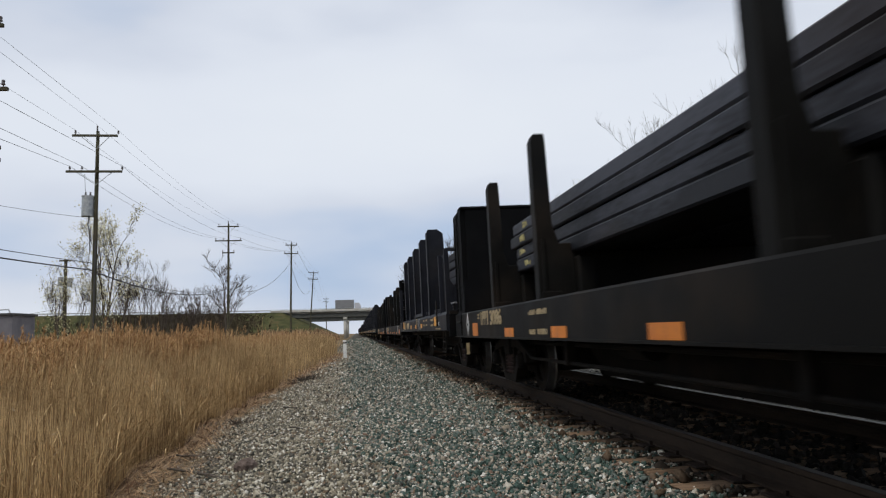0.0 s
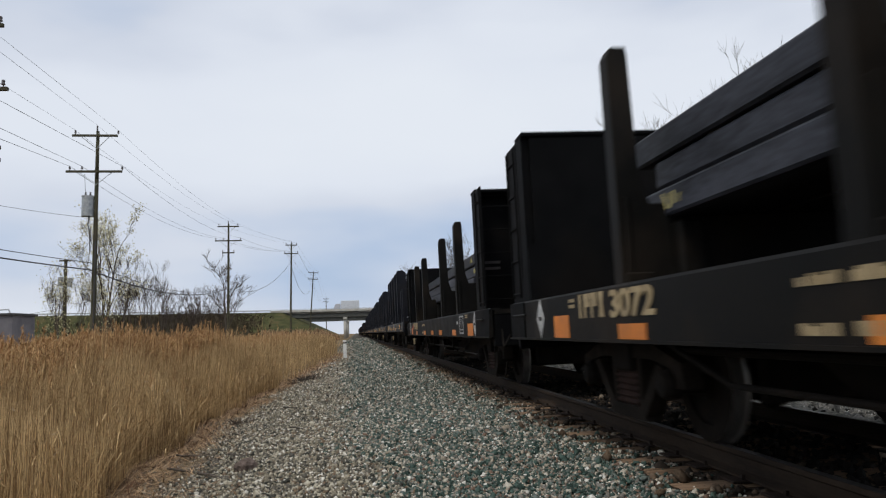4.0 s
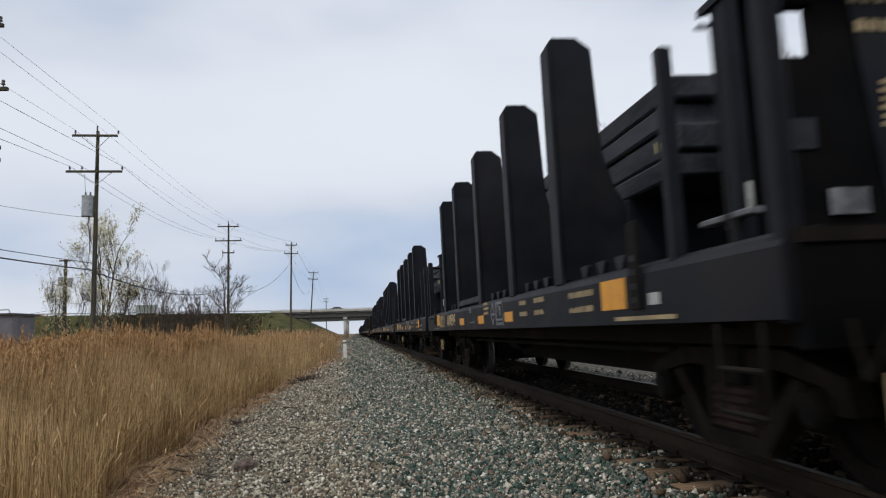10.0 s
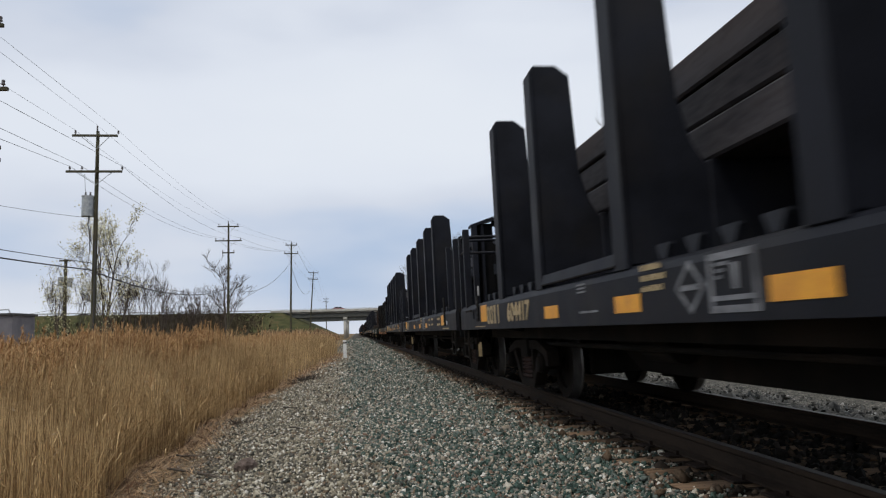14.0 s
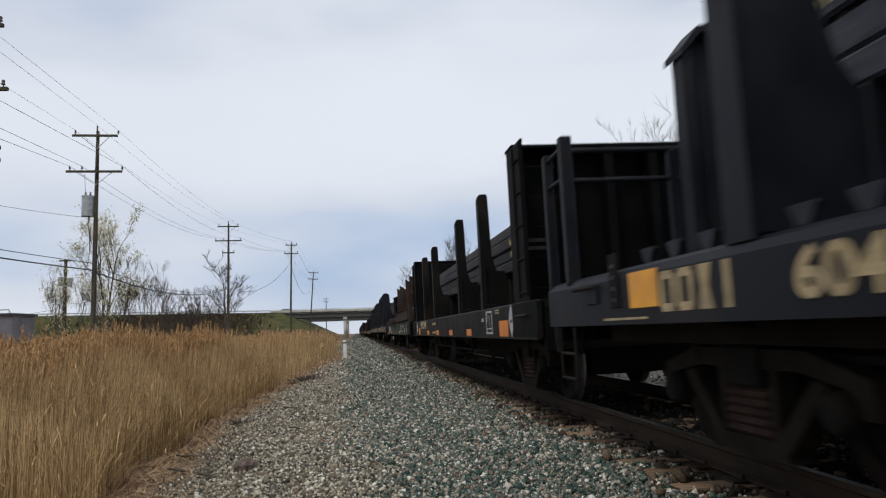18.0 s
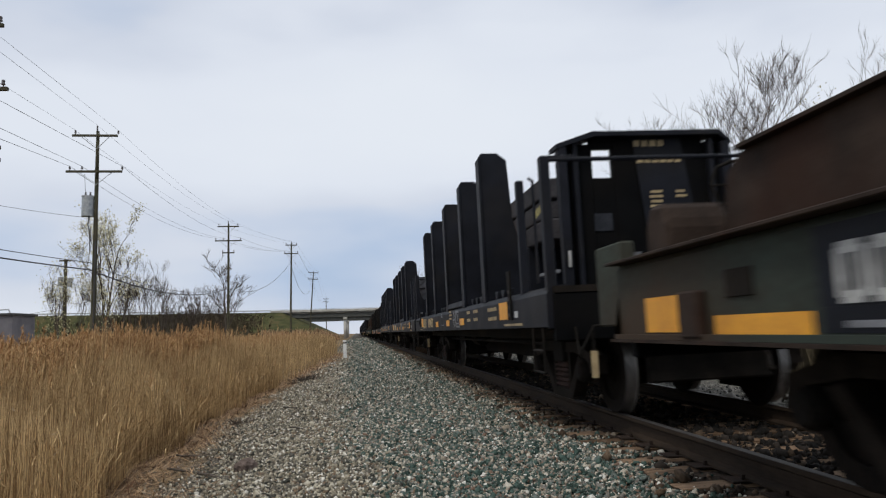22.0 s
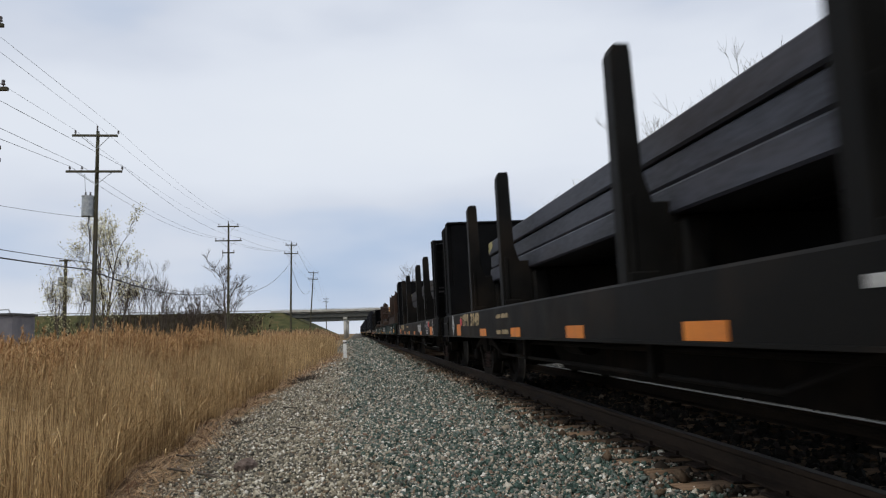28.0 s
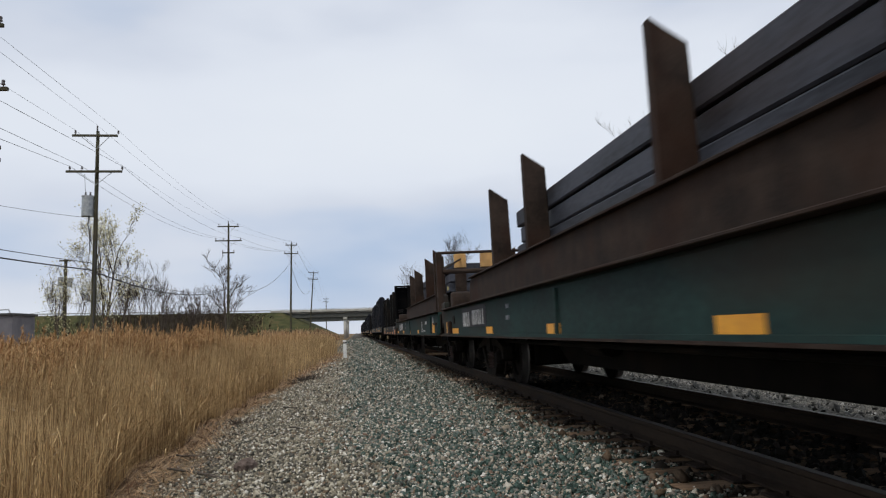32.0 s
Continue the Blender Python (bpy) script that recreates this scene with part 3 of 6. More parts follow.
def bogie(parent, y):
    """Three-piece freight truck; its axles turn."""
    frame_ob = new("bogie")
    frame_ob.parent = parent
    frame_ob.matrix_basis = pose(0, y, 0)
    for k, dy in enumerate((-0.89, 0.89)):
        ws = link_mesh("wheelset", WHEELSET, None, frame_ob)
        ws.matrix_basis = pose(0, dy, WHEEL_R)
        SPINS.append((ws, dy)) if len(SPINS) < 2 else None
    for s in (-1, 1):
        bm = bmesh.new()
        a, b = sorted((s * 0.93, s * 1.07))
        extruded([(-1.14, 0.4), (-1.1, 0.58), (-0.62, 0.7), (0.62, 0.7), (1.1, 0.58), (1.14, 0.4), (0.98, 0.4), (0.92, 0.53), (0.55, 0.59), (-0.55, 0.59), (-0.92, 0.53), (-0.98, 0.4)], "x", a, b, bm)
        for e in (-1, 1):
            extruded([(e * 0.78, 0.53), (e * 0.66, 0.56), (e * 0.29, 0.21), (e * 0.38, 0.13)], "x", a, b, bm)
            extruded([(e * 0.34, 0.589), (e * 0.25, 0.589), (e * 0.25, 0.2), (e * 0.3, 0.2)], "x", a + 0.01, b - 0.01, bm)
        extruded([(-0.4, 0.1), (0.4, 0.1), (0.34, 0.2), (-0.34, 0.2)], "x", min(a, a - 0.0), b + 0.03 if s > 0 else b, bm)
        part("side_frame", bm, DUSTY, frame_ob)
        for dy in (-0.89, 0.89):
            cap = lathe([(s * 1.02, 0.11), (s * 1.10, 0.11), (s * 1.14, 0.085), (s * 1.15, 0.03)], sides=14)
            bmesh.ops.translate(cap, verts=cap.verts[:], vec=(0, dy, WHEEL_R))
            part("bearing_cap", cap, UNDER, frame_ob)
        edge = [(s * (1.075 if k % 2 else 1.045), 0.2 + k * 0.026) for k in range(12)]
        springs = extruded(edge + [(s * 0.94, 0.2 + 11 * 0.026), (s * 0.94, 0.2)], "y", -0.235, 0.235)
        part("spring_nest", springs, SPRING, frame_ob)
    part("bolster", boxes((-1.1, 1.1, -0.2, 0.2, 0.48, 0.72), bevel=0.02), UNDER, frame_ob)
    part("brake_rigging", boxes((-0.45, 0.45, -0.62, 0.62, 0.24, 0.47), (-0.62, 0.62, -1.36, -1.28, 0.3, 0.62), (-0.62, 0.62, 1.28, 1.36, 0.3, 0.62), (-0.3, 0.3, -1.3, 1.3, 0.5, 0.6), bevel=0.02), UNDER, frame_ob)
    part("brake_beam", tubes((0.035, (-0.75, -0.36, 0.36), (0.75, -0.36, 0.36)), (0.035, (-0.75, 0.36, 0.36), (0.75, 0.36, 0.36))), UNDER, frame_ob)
    return frame_ob


def coupler(parent, y, s):
    bm = boxes((-0.12, 0.12, min(y - s * 0.8, y - s * 0.1), max(y - s * 0.8, y - s * 0.1), 0.75, 0.93), bevel=0.015)
    extruded([(-0.17, y - s * 0.22), (0.15, y - s * 0.22), (0.17, y - s * 0.02), (0.04, y + s * 0.04), (-0.03, y - s * 0.07), (-0.16, y + s * 0.02)], "z", 0.7, 0.98, bm)
    part("coupler", bm, UNDER, parent)
    part("air_hose", tubes((0.022, (0.28, y - s * 0.35, 0.7), (0.28, y - s * 0.15, 0.52), (0.22, y - s * 0.02, 0.42), (0.2, y + s * 0.05, 0.44))), UNDER, parent)
    part("uncoupling_lever", tubes((0.012, (-1.35, y - s * 0.45, 0.86), (-1.35, y - s * 0.38, 0.62), (-1.2, y - s * 0.38, 0.86), (0.0, y - s * 0.3, 0.95))), UNDER, parent)


def flat(name, side_x, y0, y1, z0, z1, material, parent, label="", proud=0.004):
    """A thin painted or glued sheet on the side that faces -x."""
    return part(name, boxes((side_x - proud, side_x + 0.002, min(y0, y1), max(y0, y1), z0, z1)), material, parent, label)


def diamond(side_x, y, z, parent):
    bm = extruded([(y - 0.15, z), (y, z - 0.185), (y + 0.15, z), (y, z + 0.185)], "x", side_x - 0.005, side_x + 0.002)
    ob = part("diamond_placard", bm, WHITE, parent, "white diamond placard")
    part("placard_mark", boxes((side_x - 0.008, side_x - 0.004, y - 0.045, y + 0.045, z - 0.02, z + 0.02)), UNDER, ob)


def words(bm, x0, x1, y_far, y_near, z0, z1, rng):
    """A line of small plain bars in the rhythm of stencilled words."""
    y, high = y_far, z1 - z0
    while y > y_near + high * 0.4:
        for k in range(rng.randint(2, 6)):
            w = high * rng.uniform(0.42, 0.62)
            if y - w < y_near:
                return
            box(bm, x0, x1, y - w, y, z0, z1 - high * (0.0 if rng.random() < 0.8 else 0.25))
            y -= w + high * 0.12
        y -= high * 0.45


def bar_rows(side_x, y_far, y_near, z0, rows, height, gap, material, parent, name="stencil_line"):
    rng = random.Random(int(y_far * 100) + rows)
    for r in range(rows):
        z = z0 + r * (height + gap)
        bm = bmesh.new()
        words(bm, side_x - 0.004, side_x + 0.002, y_far, y_near + rng.uniform(0, 0.2) * (y_far - y_near), z, z + height, rng)
        part(name, bm, material, parent)["kind"] = "stuff"


def letter_blocks(side_x, y_far, y_near, z0, z1, shapes, material, parent):
    """The owner's mark as plain shapes, one for each character: o ring, v lozenge, i upright, h block with a slot."""
    step = (y_far - y_near) / len(shapes)
    x0, x1 = side_x - 0.004, side_x + 0.002
    h = z1 - z0
    for k, shape in enumerate(shapes):
        a, w = y_far - k * step, step * 0.82
        b, t = a - w, h * 0.2
        if shape == "o":
            bm = boxes((x0, x1, b + t * 0.4, a - t * 0.4, z0, z0 + t), (x0, x1, b + t * 0.4, a - t * 0.4, z1 - t, z1), (x0, x1, b, b + t, z0 + t * 0.5, z1 - t * 0.5), (x0, x1, a - t, a, z0 + t * 0.5, z1 - t * 0.5))
        elif shape == "v":
            m = (a + b) / 2
            bm = extruded([(b + w * 0.12, z0), (a - w * 0.12, z0), (m + w * 0.2, z0 + h * 0.5), (a - w * 0.12, z1), (b + w * 0.12, z1), (m - w * 0.2, z0 + h * 0.5)], "x", x0, x1)
        elif shape == "i":
            m = (a + b) / 2
            bm = boxes((x0, x1, m - t * 0.6, m + t * 0.6, z0, z1))
        else:
            bm = boxes((x0, x1, a - t * 1.1, a, z0, z1), (x0, x1, b, a - t * 1.1, z0 + h * 0.45, z1))
        part("mark_block", bm, material, parent)


def outline_box(side_x, y_far, y_near, z0, z1, t, material, parent):
    x0, x1 = side_x - 0.004, side_x + 0.002
    shelf = z0 + (z1 - z0) * 0.2
    bm = boxes((x0, x1, y_near, y_far, z0, z0 + t), (x0, x1, y_near, y_far, z1 - t, z1), (x0, x1, y_far - t, y_far, z0 + t, z1 - t), (x0, x1, y_near, y_near + t, z0 + t, z1 - t),
               (x0, x1, y_near + t, y_far - t, shelf, shelf + t * 0.7))
    part("stencil_panel", bm, material, parent, "pale outlined stencil panel")
    span = y_far - y_near
    bm = bmesh.new()
    for k in range(3):
        box(bm, x0, x1, y_far - span * (0.42 - 0.07 * k), y_far - span * 0.16, z1 - (z1 - z0) * (0.22 + 0.11 * k), z1 - (z1 - z0) * (0.16 + 0.11 * k))
    box(bm, x0, x1, y_far - span * 0.62, y_far - span * 0.52, shelf + t * 1.5, z1 - (z1 - z0) * 0.2)
    part("stencil_line", bm, DIMWHITE, parent)["kind"] = "stuff"


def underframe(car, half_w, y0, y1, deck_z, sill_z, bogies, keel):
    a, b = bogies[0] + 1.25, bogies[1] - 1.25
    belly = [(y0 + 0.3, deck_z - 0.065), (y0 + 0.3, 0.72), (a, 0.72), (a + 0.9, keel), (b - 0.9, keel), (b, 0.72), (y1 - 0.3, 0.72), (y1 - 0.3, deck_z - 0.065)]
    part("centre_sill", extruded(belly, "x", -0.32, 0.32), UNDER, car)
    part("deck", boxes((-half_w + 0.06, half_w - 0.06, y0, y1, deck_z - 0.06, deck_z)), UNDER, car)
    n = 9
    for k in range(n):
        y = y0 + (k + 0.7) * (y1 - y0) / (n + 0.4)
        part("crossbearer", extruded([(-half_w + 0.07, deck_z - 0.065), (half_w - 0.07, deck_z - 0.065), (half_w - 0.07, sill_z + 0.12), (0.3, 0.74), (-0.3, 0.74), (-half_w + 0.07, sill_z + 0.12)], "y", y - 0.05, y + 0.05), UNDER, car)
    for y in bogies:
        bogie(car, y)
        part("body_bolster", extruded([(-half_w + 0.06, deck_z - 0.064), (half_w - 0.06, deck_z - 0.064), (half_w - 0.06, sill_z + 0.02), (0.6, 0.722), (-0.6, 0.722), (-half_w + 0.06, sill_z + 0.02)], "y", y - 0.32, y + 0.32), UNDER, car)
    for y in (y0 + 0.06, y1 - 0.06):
        # end sills take the shade-darkened end colour too
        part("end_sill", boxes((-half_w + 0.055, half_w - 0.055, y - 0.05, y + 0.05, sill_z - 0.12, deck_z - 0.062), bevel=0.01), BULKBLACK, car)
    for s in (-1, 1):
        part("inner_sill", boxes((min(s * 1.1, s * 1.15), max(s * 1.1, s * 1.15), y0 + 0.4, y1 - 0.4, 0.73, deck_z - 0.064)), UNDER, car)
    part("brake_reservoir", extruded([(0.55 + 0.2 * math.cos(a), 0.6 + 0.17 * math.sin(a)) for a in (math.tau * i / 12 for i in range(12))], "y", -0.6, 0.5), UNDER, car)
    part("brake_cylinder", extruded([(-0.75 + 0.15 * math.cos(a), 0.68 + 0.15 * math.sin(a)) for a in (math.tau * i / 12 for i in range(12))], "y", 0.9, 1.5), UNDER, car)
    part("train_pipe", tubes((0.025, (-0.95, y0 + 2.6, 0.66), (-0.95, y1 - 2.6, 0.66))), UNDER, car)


def stake_car(top=3.38, curb=((0.1, 2.1),)):
    """Black flat car with ten broad upright stakes, a windowed end panel and an end railing."""
    car = thing("stake_flat_car", "black steel flat car with tall broad stakes and amber markings", "freight car", "train of flat cars")
    W, Y0, Y1 = 1.583, -7.55, 7.48
    underframe(car, W, Y0, Y1, 1.235, 0.86, (-5.97, 5.09), 0.36)
    for s in (-1, 1):
        prof = [(s * W, 0.87), (s * W, 1.17), (s * (W - 0.025), 1.215), (s * (W - 0.07), 1.24), (s * (W - 0.19), 1.25), (s * (W - 0.19), 1.225), (s * (W - 0.05), 1.19), (s * (W - 0.05), 0.89), (s * (W - 0.13), 0.885), (s * (W - 0.13), 0.865)]
        part("side_sill", extruded(prof, "y", Y0 + 0.05, Y1 - 0.05), BLACK, car)
        for a, b in curb:
            part("curb_plate", extruded([(s * (W - 0.012), 1.262), (s * (W - 0.03), 1.345), (s * (W - 0.06), 1.352), (s * (W - 0.06), 1.262)], "y", a, b), BLACK, car)
            # dark strip that draws the shadow line beneath the curb plate
            part("curb_strip", boxes((s * (W - 0.03) - 0.02, s * (W - 0.03) + 0.02, a, b, 1.2505, 1.2615)), UNDER, car)
        # stakes
        for y in (-4.1, -2.15, 0.0, 2.2, 4.1):
            xo = s * (W - 0.035)
            inner = [(xo, 1.25), (xo, top - 0.06), (xo - s * 0.03, top), (xo - s * 0.25, top), (xo - s * 0.38, top - 0.1), (xo - s * 0.42, 2.35), (xo - s * 0.5, 2.05), (xo - s * 0.62, 1.86), (xo - s * 0.66, 1.25)]
            st = part("stake", extruded(inner, "y", y - 0.1, y + 0.1, bevel=0.008), BLACK, car)
            part("stake_flange", boxes((xo - 0.018, xo + 0.018, y - 0.125, y + 0.125, 1.22, top - 0.07), bevel=0.006), BLACK, st)
        # lading lugs along the edge, wider at the top than at the foot
        if s < 0:
            for mid, count in ((5.0, 3), (3.15, 4), (1.1, 4), (-1.08, 4), (-3.12, 4), (-4.95, 3)):
                if any(a < mid < b for a, b in curb):
                    continue
                for k in range(count):
                    y = mid + (k - (count - 1) / 2) * 0.4
                    bm = extruded([(y - 0.045, 1.25), (y + 0.045, 1.25), (y + 0.095, 1.33), (y + 0.095, 1.342), (y - 0.095, 1.342), (y - 0.095, 1.33)], "x", -(W - 0.11), -(W - 0.15))
                    part("lading_lug", bm, SLATE, car)
    for y in (-4.1, -2.15, 0.0, 2.2, 4.1):
        part("load_bunk", boxes((-0.95, 0.95, y - 0.12, y + 0.12, 1.235, 1.93), bevel=0.015), BLACK, car)
    # end panel with its openings
    y = -6.05
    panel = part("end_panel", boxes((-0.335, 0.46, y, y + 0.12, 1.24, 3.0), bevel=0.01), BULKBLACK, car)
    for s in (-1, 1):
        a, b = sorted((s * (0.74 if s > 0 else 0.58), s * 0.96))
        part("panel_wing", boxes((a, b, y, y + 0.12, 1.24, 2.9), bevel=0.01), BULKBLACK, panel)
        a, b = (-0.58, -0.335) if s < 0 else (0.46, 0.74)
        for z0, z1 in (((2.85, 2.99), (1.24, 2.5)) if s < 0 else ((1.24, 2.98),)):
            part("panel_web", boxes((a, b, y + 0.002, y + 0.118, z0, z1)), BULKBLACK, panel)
        part("end_rib", boxes((s * 0.96 - 0.05, s * 0.96 + 0.05, y - 0.14, y - 0.001, 1.24, 2.88), bevel=0.01), BLACK, panel)
        part("end_rib", boxes((s * 0.8 - 0.03, s * 0.8 + 0.03, y - 0.1, y - 0.001, 1.24, 2.92), bevel=0.01), BLACK, panel)
    part("end_panel_cap", extruded([(-1.03, 2.87), (-0.6, 3.01), (0.9, 3.01), (1.02, 2.9), (1.02, 2.85), (0.88, 2.955), (-0.58, 2.955), (-1.03, 2.82)], "y", y - 0.15, y + 0.16), BLACK, panel)
    part("end_plate", extruded([(-0.1, 2.95), (0.47, 2.95), (0.68, 1.4), (0.06, 1.4)], "y", y - 0.018, y - 0.002), BLACK, panel, "slanting lighter plate with stencils")
    part("end_placard", boxes((-0.36, -0.09, y - 0.03, y - 0.019, 1.48, 1.65), bevel=0.004), DIMWHITE, panel, "pale placard plate")
    part("cover_plate", boxes((-0.6, -0.39, y - 0.012, y - 0.001, 1.9, 2.1), bevel=0.003), SLATE, panel)
    part("walkway_edge", boxes((-1.34, -1.26, -6.86, -6.32, 1.395, 1.43), bevel=0.006), DIMWHITE, car, "pale worn walkway edge")
    for px in (-1.3,):
        part("walkway_bracket", boxes((px - 0.03, px + 0.03, -6.7, -6.62, 1.23, 1.394)), BLACK, car)
    part("end_tab", boxes((-0.97, -0.94, y - 0.16, y - 0.142, 1.5, 1.68)), WHITE, panel, "small pale tab")
    bm = bmesh.new()
    for k in range(6):
        z = 2.04 + k * 0.055
        box(bm, 0.06 + 0.012 * (k % 2), 0.21, y - 0.024, y - 0.019, z, z + 0.03)
        if k != 3:
            box(bm, 0.37, 0.5 - 0.02 * (k % 2), y - 0.024, y - 0.019, z, z + 0.03)
    part("stencil_line", bm, CREAM, panel)["kind"] = "stuff"
    bm = bmesh.new()
    for k in range(4):
        box(bm, -0.085 + k * 0.095, -0.015 + k * 0.095, y - 0.024, y - 0.019, 2.855, 2.925)
    for k in range(6):
        box(bm, -0.06 + k * 0.09, 0.01 + k * 0.09, y - 0.024, y - 0.019, 2.665, 2.74)
    part("mark_block", bm, CREAM, panel)["kind"] = "stuff"
    # plain panel at the other end
    far = part("end_panel", extruded([(-0.82, 1.24), (0.82, 1.24), (0.82, 2.9), (0.7, 3.02), (-0.7, 3.02), (-0.82, 2.9)], "y", 6.1, 6.22), BLACK, car)
    for rx in (-0.8, -0.27, 0.27, 0.8):
        part("end_rib", boxes((rx - 0.045, rx + 0.045, 6.0, 6.099, 1.24, 2.86), bevel=0.01), BLACK, far)
    part("end_panel_cap", extruded([(-0.86, 2.86), (-0.71, 3.04), (0.71, 3.04), (0.86, 2.86), (0.86, 2.81), (0.69, 2.99), (-0.69, 2.99), (-0.86, 2.81)], "y", 5.96, 6.26), BLACK, far)
    # platform posts, ladders and grab irons at the panel end
    for s in (-1, 1):
        part("corner_post", boxes((s * (W - 0.06) - 0.045, s * (W - 0.06) + 0.045, -7.5, -7.4, 0.85, 2.44), bevel=0.01), BLACK, car)
        part("side_post", boxes((s * (W - 0.06) - 0.04, s * (W - 0.06) + 0.04, -6.45, -6.36, 1.2, 2.42), bevel=0.01), BLACK, car)
        part("grab_iron", tubes((0.014, (s * (W - 0.06), -7.0, 1.3), (s * (W - 0.06), -7.0, 2.3), (s * (W - 0.06), -6.85, 2.36)), (0.014, (s * (W - 0.06), -7.4, 2.45), (s * (W - 0.4), -7.4, 2.45))), BLACK, car)
        part("step_ladder", tubes((0.014, (s * W, -7.3, 0.86), (s * W, -7.3, 0.45), (s * W, -6.9, 0.45), (s * W, -6.9, 0.86)), (0.014, (s * W, -7.3, 0.65), (s * W, -6.9, 0.65))), UNDER, car)
        # railing at the other end
        part("corner_post", boxes((s * (W - 0.05) - 0.05, s * (W - 0.05) + 0.05, 6.76, 6.86, 1.2, 2.43), bevel=0.01), BLACK, car)
        part("side_post", boxes((s * (W - 0.05) - 0.04, s * (W - 0.05) + 0.04, 7.34, 7.42, 0.9, 2.4), bevel=0.01), BLACK, car)
        part("side_rail", tubes((0.02, (s * (W - 0.05), 6.81, 2.36), (s * (W - 0.05), 7.38, 2.34), (s * (W - 0.05), 7.38, 2.1), (s * (W - 0.05), 6.81, 2.1))), BLACK, car)
        part("railing_post", boxes((s * 0.62 - 0.035, s * 0.62 + 0.035, 6.77, 6.85, 1.2, 2.3), bevel=0.008), BLACK, car)
        part("step_ladder", tubes((0.014, (s * W, 6.7, 0.86), (s * W, 6.7, 0.45), (s * W, 7.1, 0.45), (s * W, 7.1, 0.86)), (0.014, (s * W, 6.7, 0.65), (s * W, 7.1, 0.65))), UNDER, car)
    part("cross_rail", tubes((0.022, (-W + 0.06, -7.45, 2.41), (W - 0.06, -7.45, 2.41))), BLACK, car)
    part("cross_rail", tubes((0.024, (-W + 0.05, 6.81, 2.31), (W - 0.05, 6.81, 2.31))), BLACK, car)
    part("cross_rail", tubes((0.02, (-W + 0.05, 6.81, 2.06), (W - 0.05, 6.81, 2.06))), BLACK, car)
    part("brake_wheel", tubes((0.02, (0.55, -6.9, 2.2), (0.55, -7.07, 2.2)), (0.012, (0.3, -7.05, 2.2), (0.8, -7.05, 2.2)), (0.012, (0.55, -7.05, 1.95), (0.55, -7.05, 2.45)), (0.018, (0.3, -7.05, 2.2), (0.37, -7.05, 2.38), (0.55, -7.05, 2.45), (0.73, -7.05, 2.38), (0.8, -7.05, 2.2), (0.73, -7.05, 2.02), (0.55, -7.05, 1.95), (0.37, -7.05, 2.02), (0.3, -7.05, 2.2))), UNDER, car)
    for y, s in ((-8.0, -1), (7.7, 1)):
        coupler(car, y, s)
    part("hanging_tab", boxes((-1.23, -1.17, -7.58, -7.56, 0.4, 0.64), bevel=0.004), CREAM, car, "pale hanging tab below the end sill")
    part("tab_link", boxes((-1.215, -1.185, -7.575, -7.565, 0.64, 0.8)), UNDER, car)
    x = -W
    flat("reflector", x, 5.45, 5.01, 0.97, 1.19, YELLOW, car, "amber reflector block")
    flat("reflector", x, -5.25, -5.72, 0.97, 1.17, YELLOW, car, "amber reflector block")
    board = part("card_board", boxes((x - 0.016, x - 0.001, 5.62, 5.78, 0.98, 1.34), bevel=0.004), UNDER, car)
    for k in range(4):
        flat("card", x - 0.016, 5.74, 5.66, 1.02 + 0.075 * k, 1.045 + 0.075 * k, STEELWARM, board, "small faded card")
    part("jack_pad", boxes((x - 0.014, x - 0.001, 6.05, 6.3, 1.02, 1.16), bevel=0.006), BLACK, car)
    for y in (1.97, 0.1, -1.78):
        flat("reflector", x, y, y - 0.45, 0.945, 1.055, YELLOW, car, "amber reflector strip")
    flat("stencil_line", x, 5.97, 5.2, 0.9, 0.915, CREAM, car)
    flat("stencil_line", x, -5.5, -6.45, 0.895, 0.92, CREAM, car)
    bar_rows(x, -0.38, -0.76, 1.06, 3, 0.034, 0.028, CREAM, car)
    bar_rows(x, 0.93, 0.7, 1.12, 3, 0.014, 0.014, DIMWHITE, car)
    bar_rows(x, 0.9, 0.45, 0.965, 1, 0.016, 0.014, DIMWHITE, car)
    bm = bmesh.new()
    ring = ((-0.86, 1.05), (-1.04, 1.19), (-1.21, 1.05), (-1.04, 0.91))
    inner = [(-1.036 + (py + 1.036) * 0.78, 1.05 + (pz - 1.05) * 0.78) for py, pz in ring]
    outer_v = [[bm.verts.new((fx, py, pz)) for fx in (x - 0.004, x + 0.002)] for py, pz in ring]
    inner_v = [[bm.verts.new((fx, py, pz)) for fx in (x - 0.004, x + 0.002)] for py, pz in inner]
    for k in range(4):
        o, p, i, j = outer_v[k], outer_v[(k + 1) % 4], inner_v[k], inner_v[(k + 1) % 4]
        for face in ((o[0], p[0], j[0], i[0]), (o[0], o[1], p[1], p[0]), (i[0], j[0], j[1], i[1])):
            bm.faces.new(face)
    bmesh.ops.recalc_face_normals(bm, faces=bm.faces[:])
    bar_rows(x, -0.93, -1.15, 1.035, 1, 0.03, 0.01, DIMWHITE, car)
    part("diamond_emblem", bm, DIMWHITE, car, "worn grey outlined diamond emblem")
    outline_box(x, -1.25, -1.7, 0.91, 1.195, 0.034, DIMWHITE, car)
    bar_rows(x, -2.6, -3.0, 0.99, 2, 0.045, 0.07, CREAM, car)
    bar_rows(x, -3.25, -3.7, 0.99, 2, 0.045, 0.07, CREAM, car)
    bar_rows(x, -4.45, -5.15, 0.975, 2, 0.045, 0.07, CREAM, car)
    board = part("card_board", boxes((x - 0.02, x - 0.001, -6.0, -5.84, 0.96, 1.5), bevel=0.004), UNDER, car)
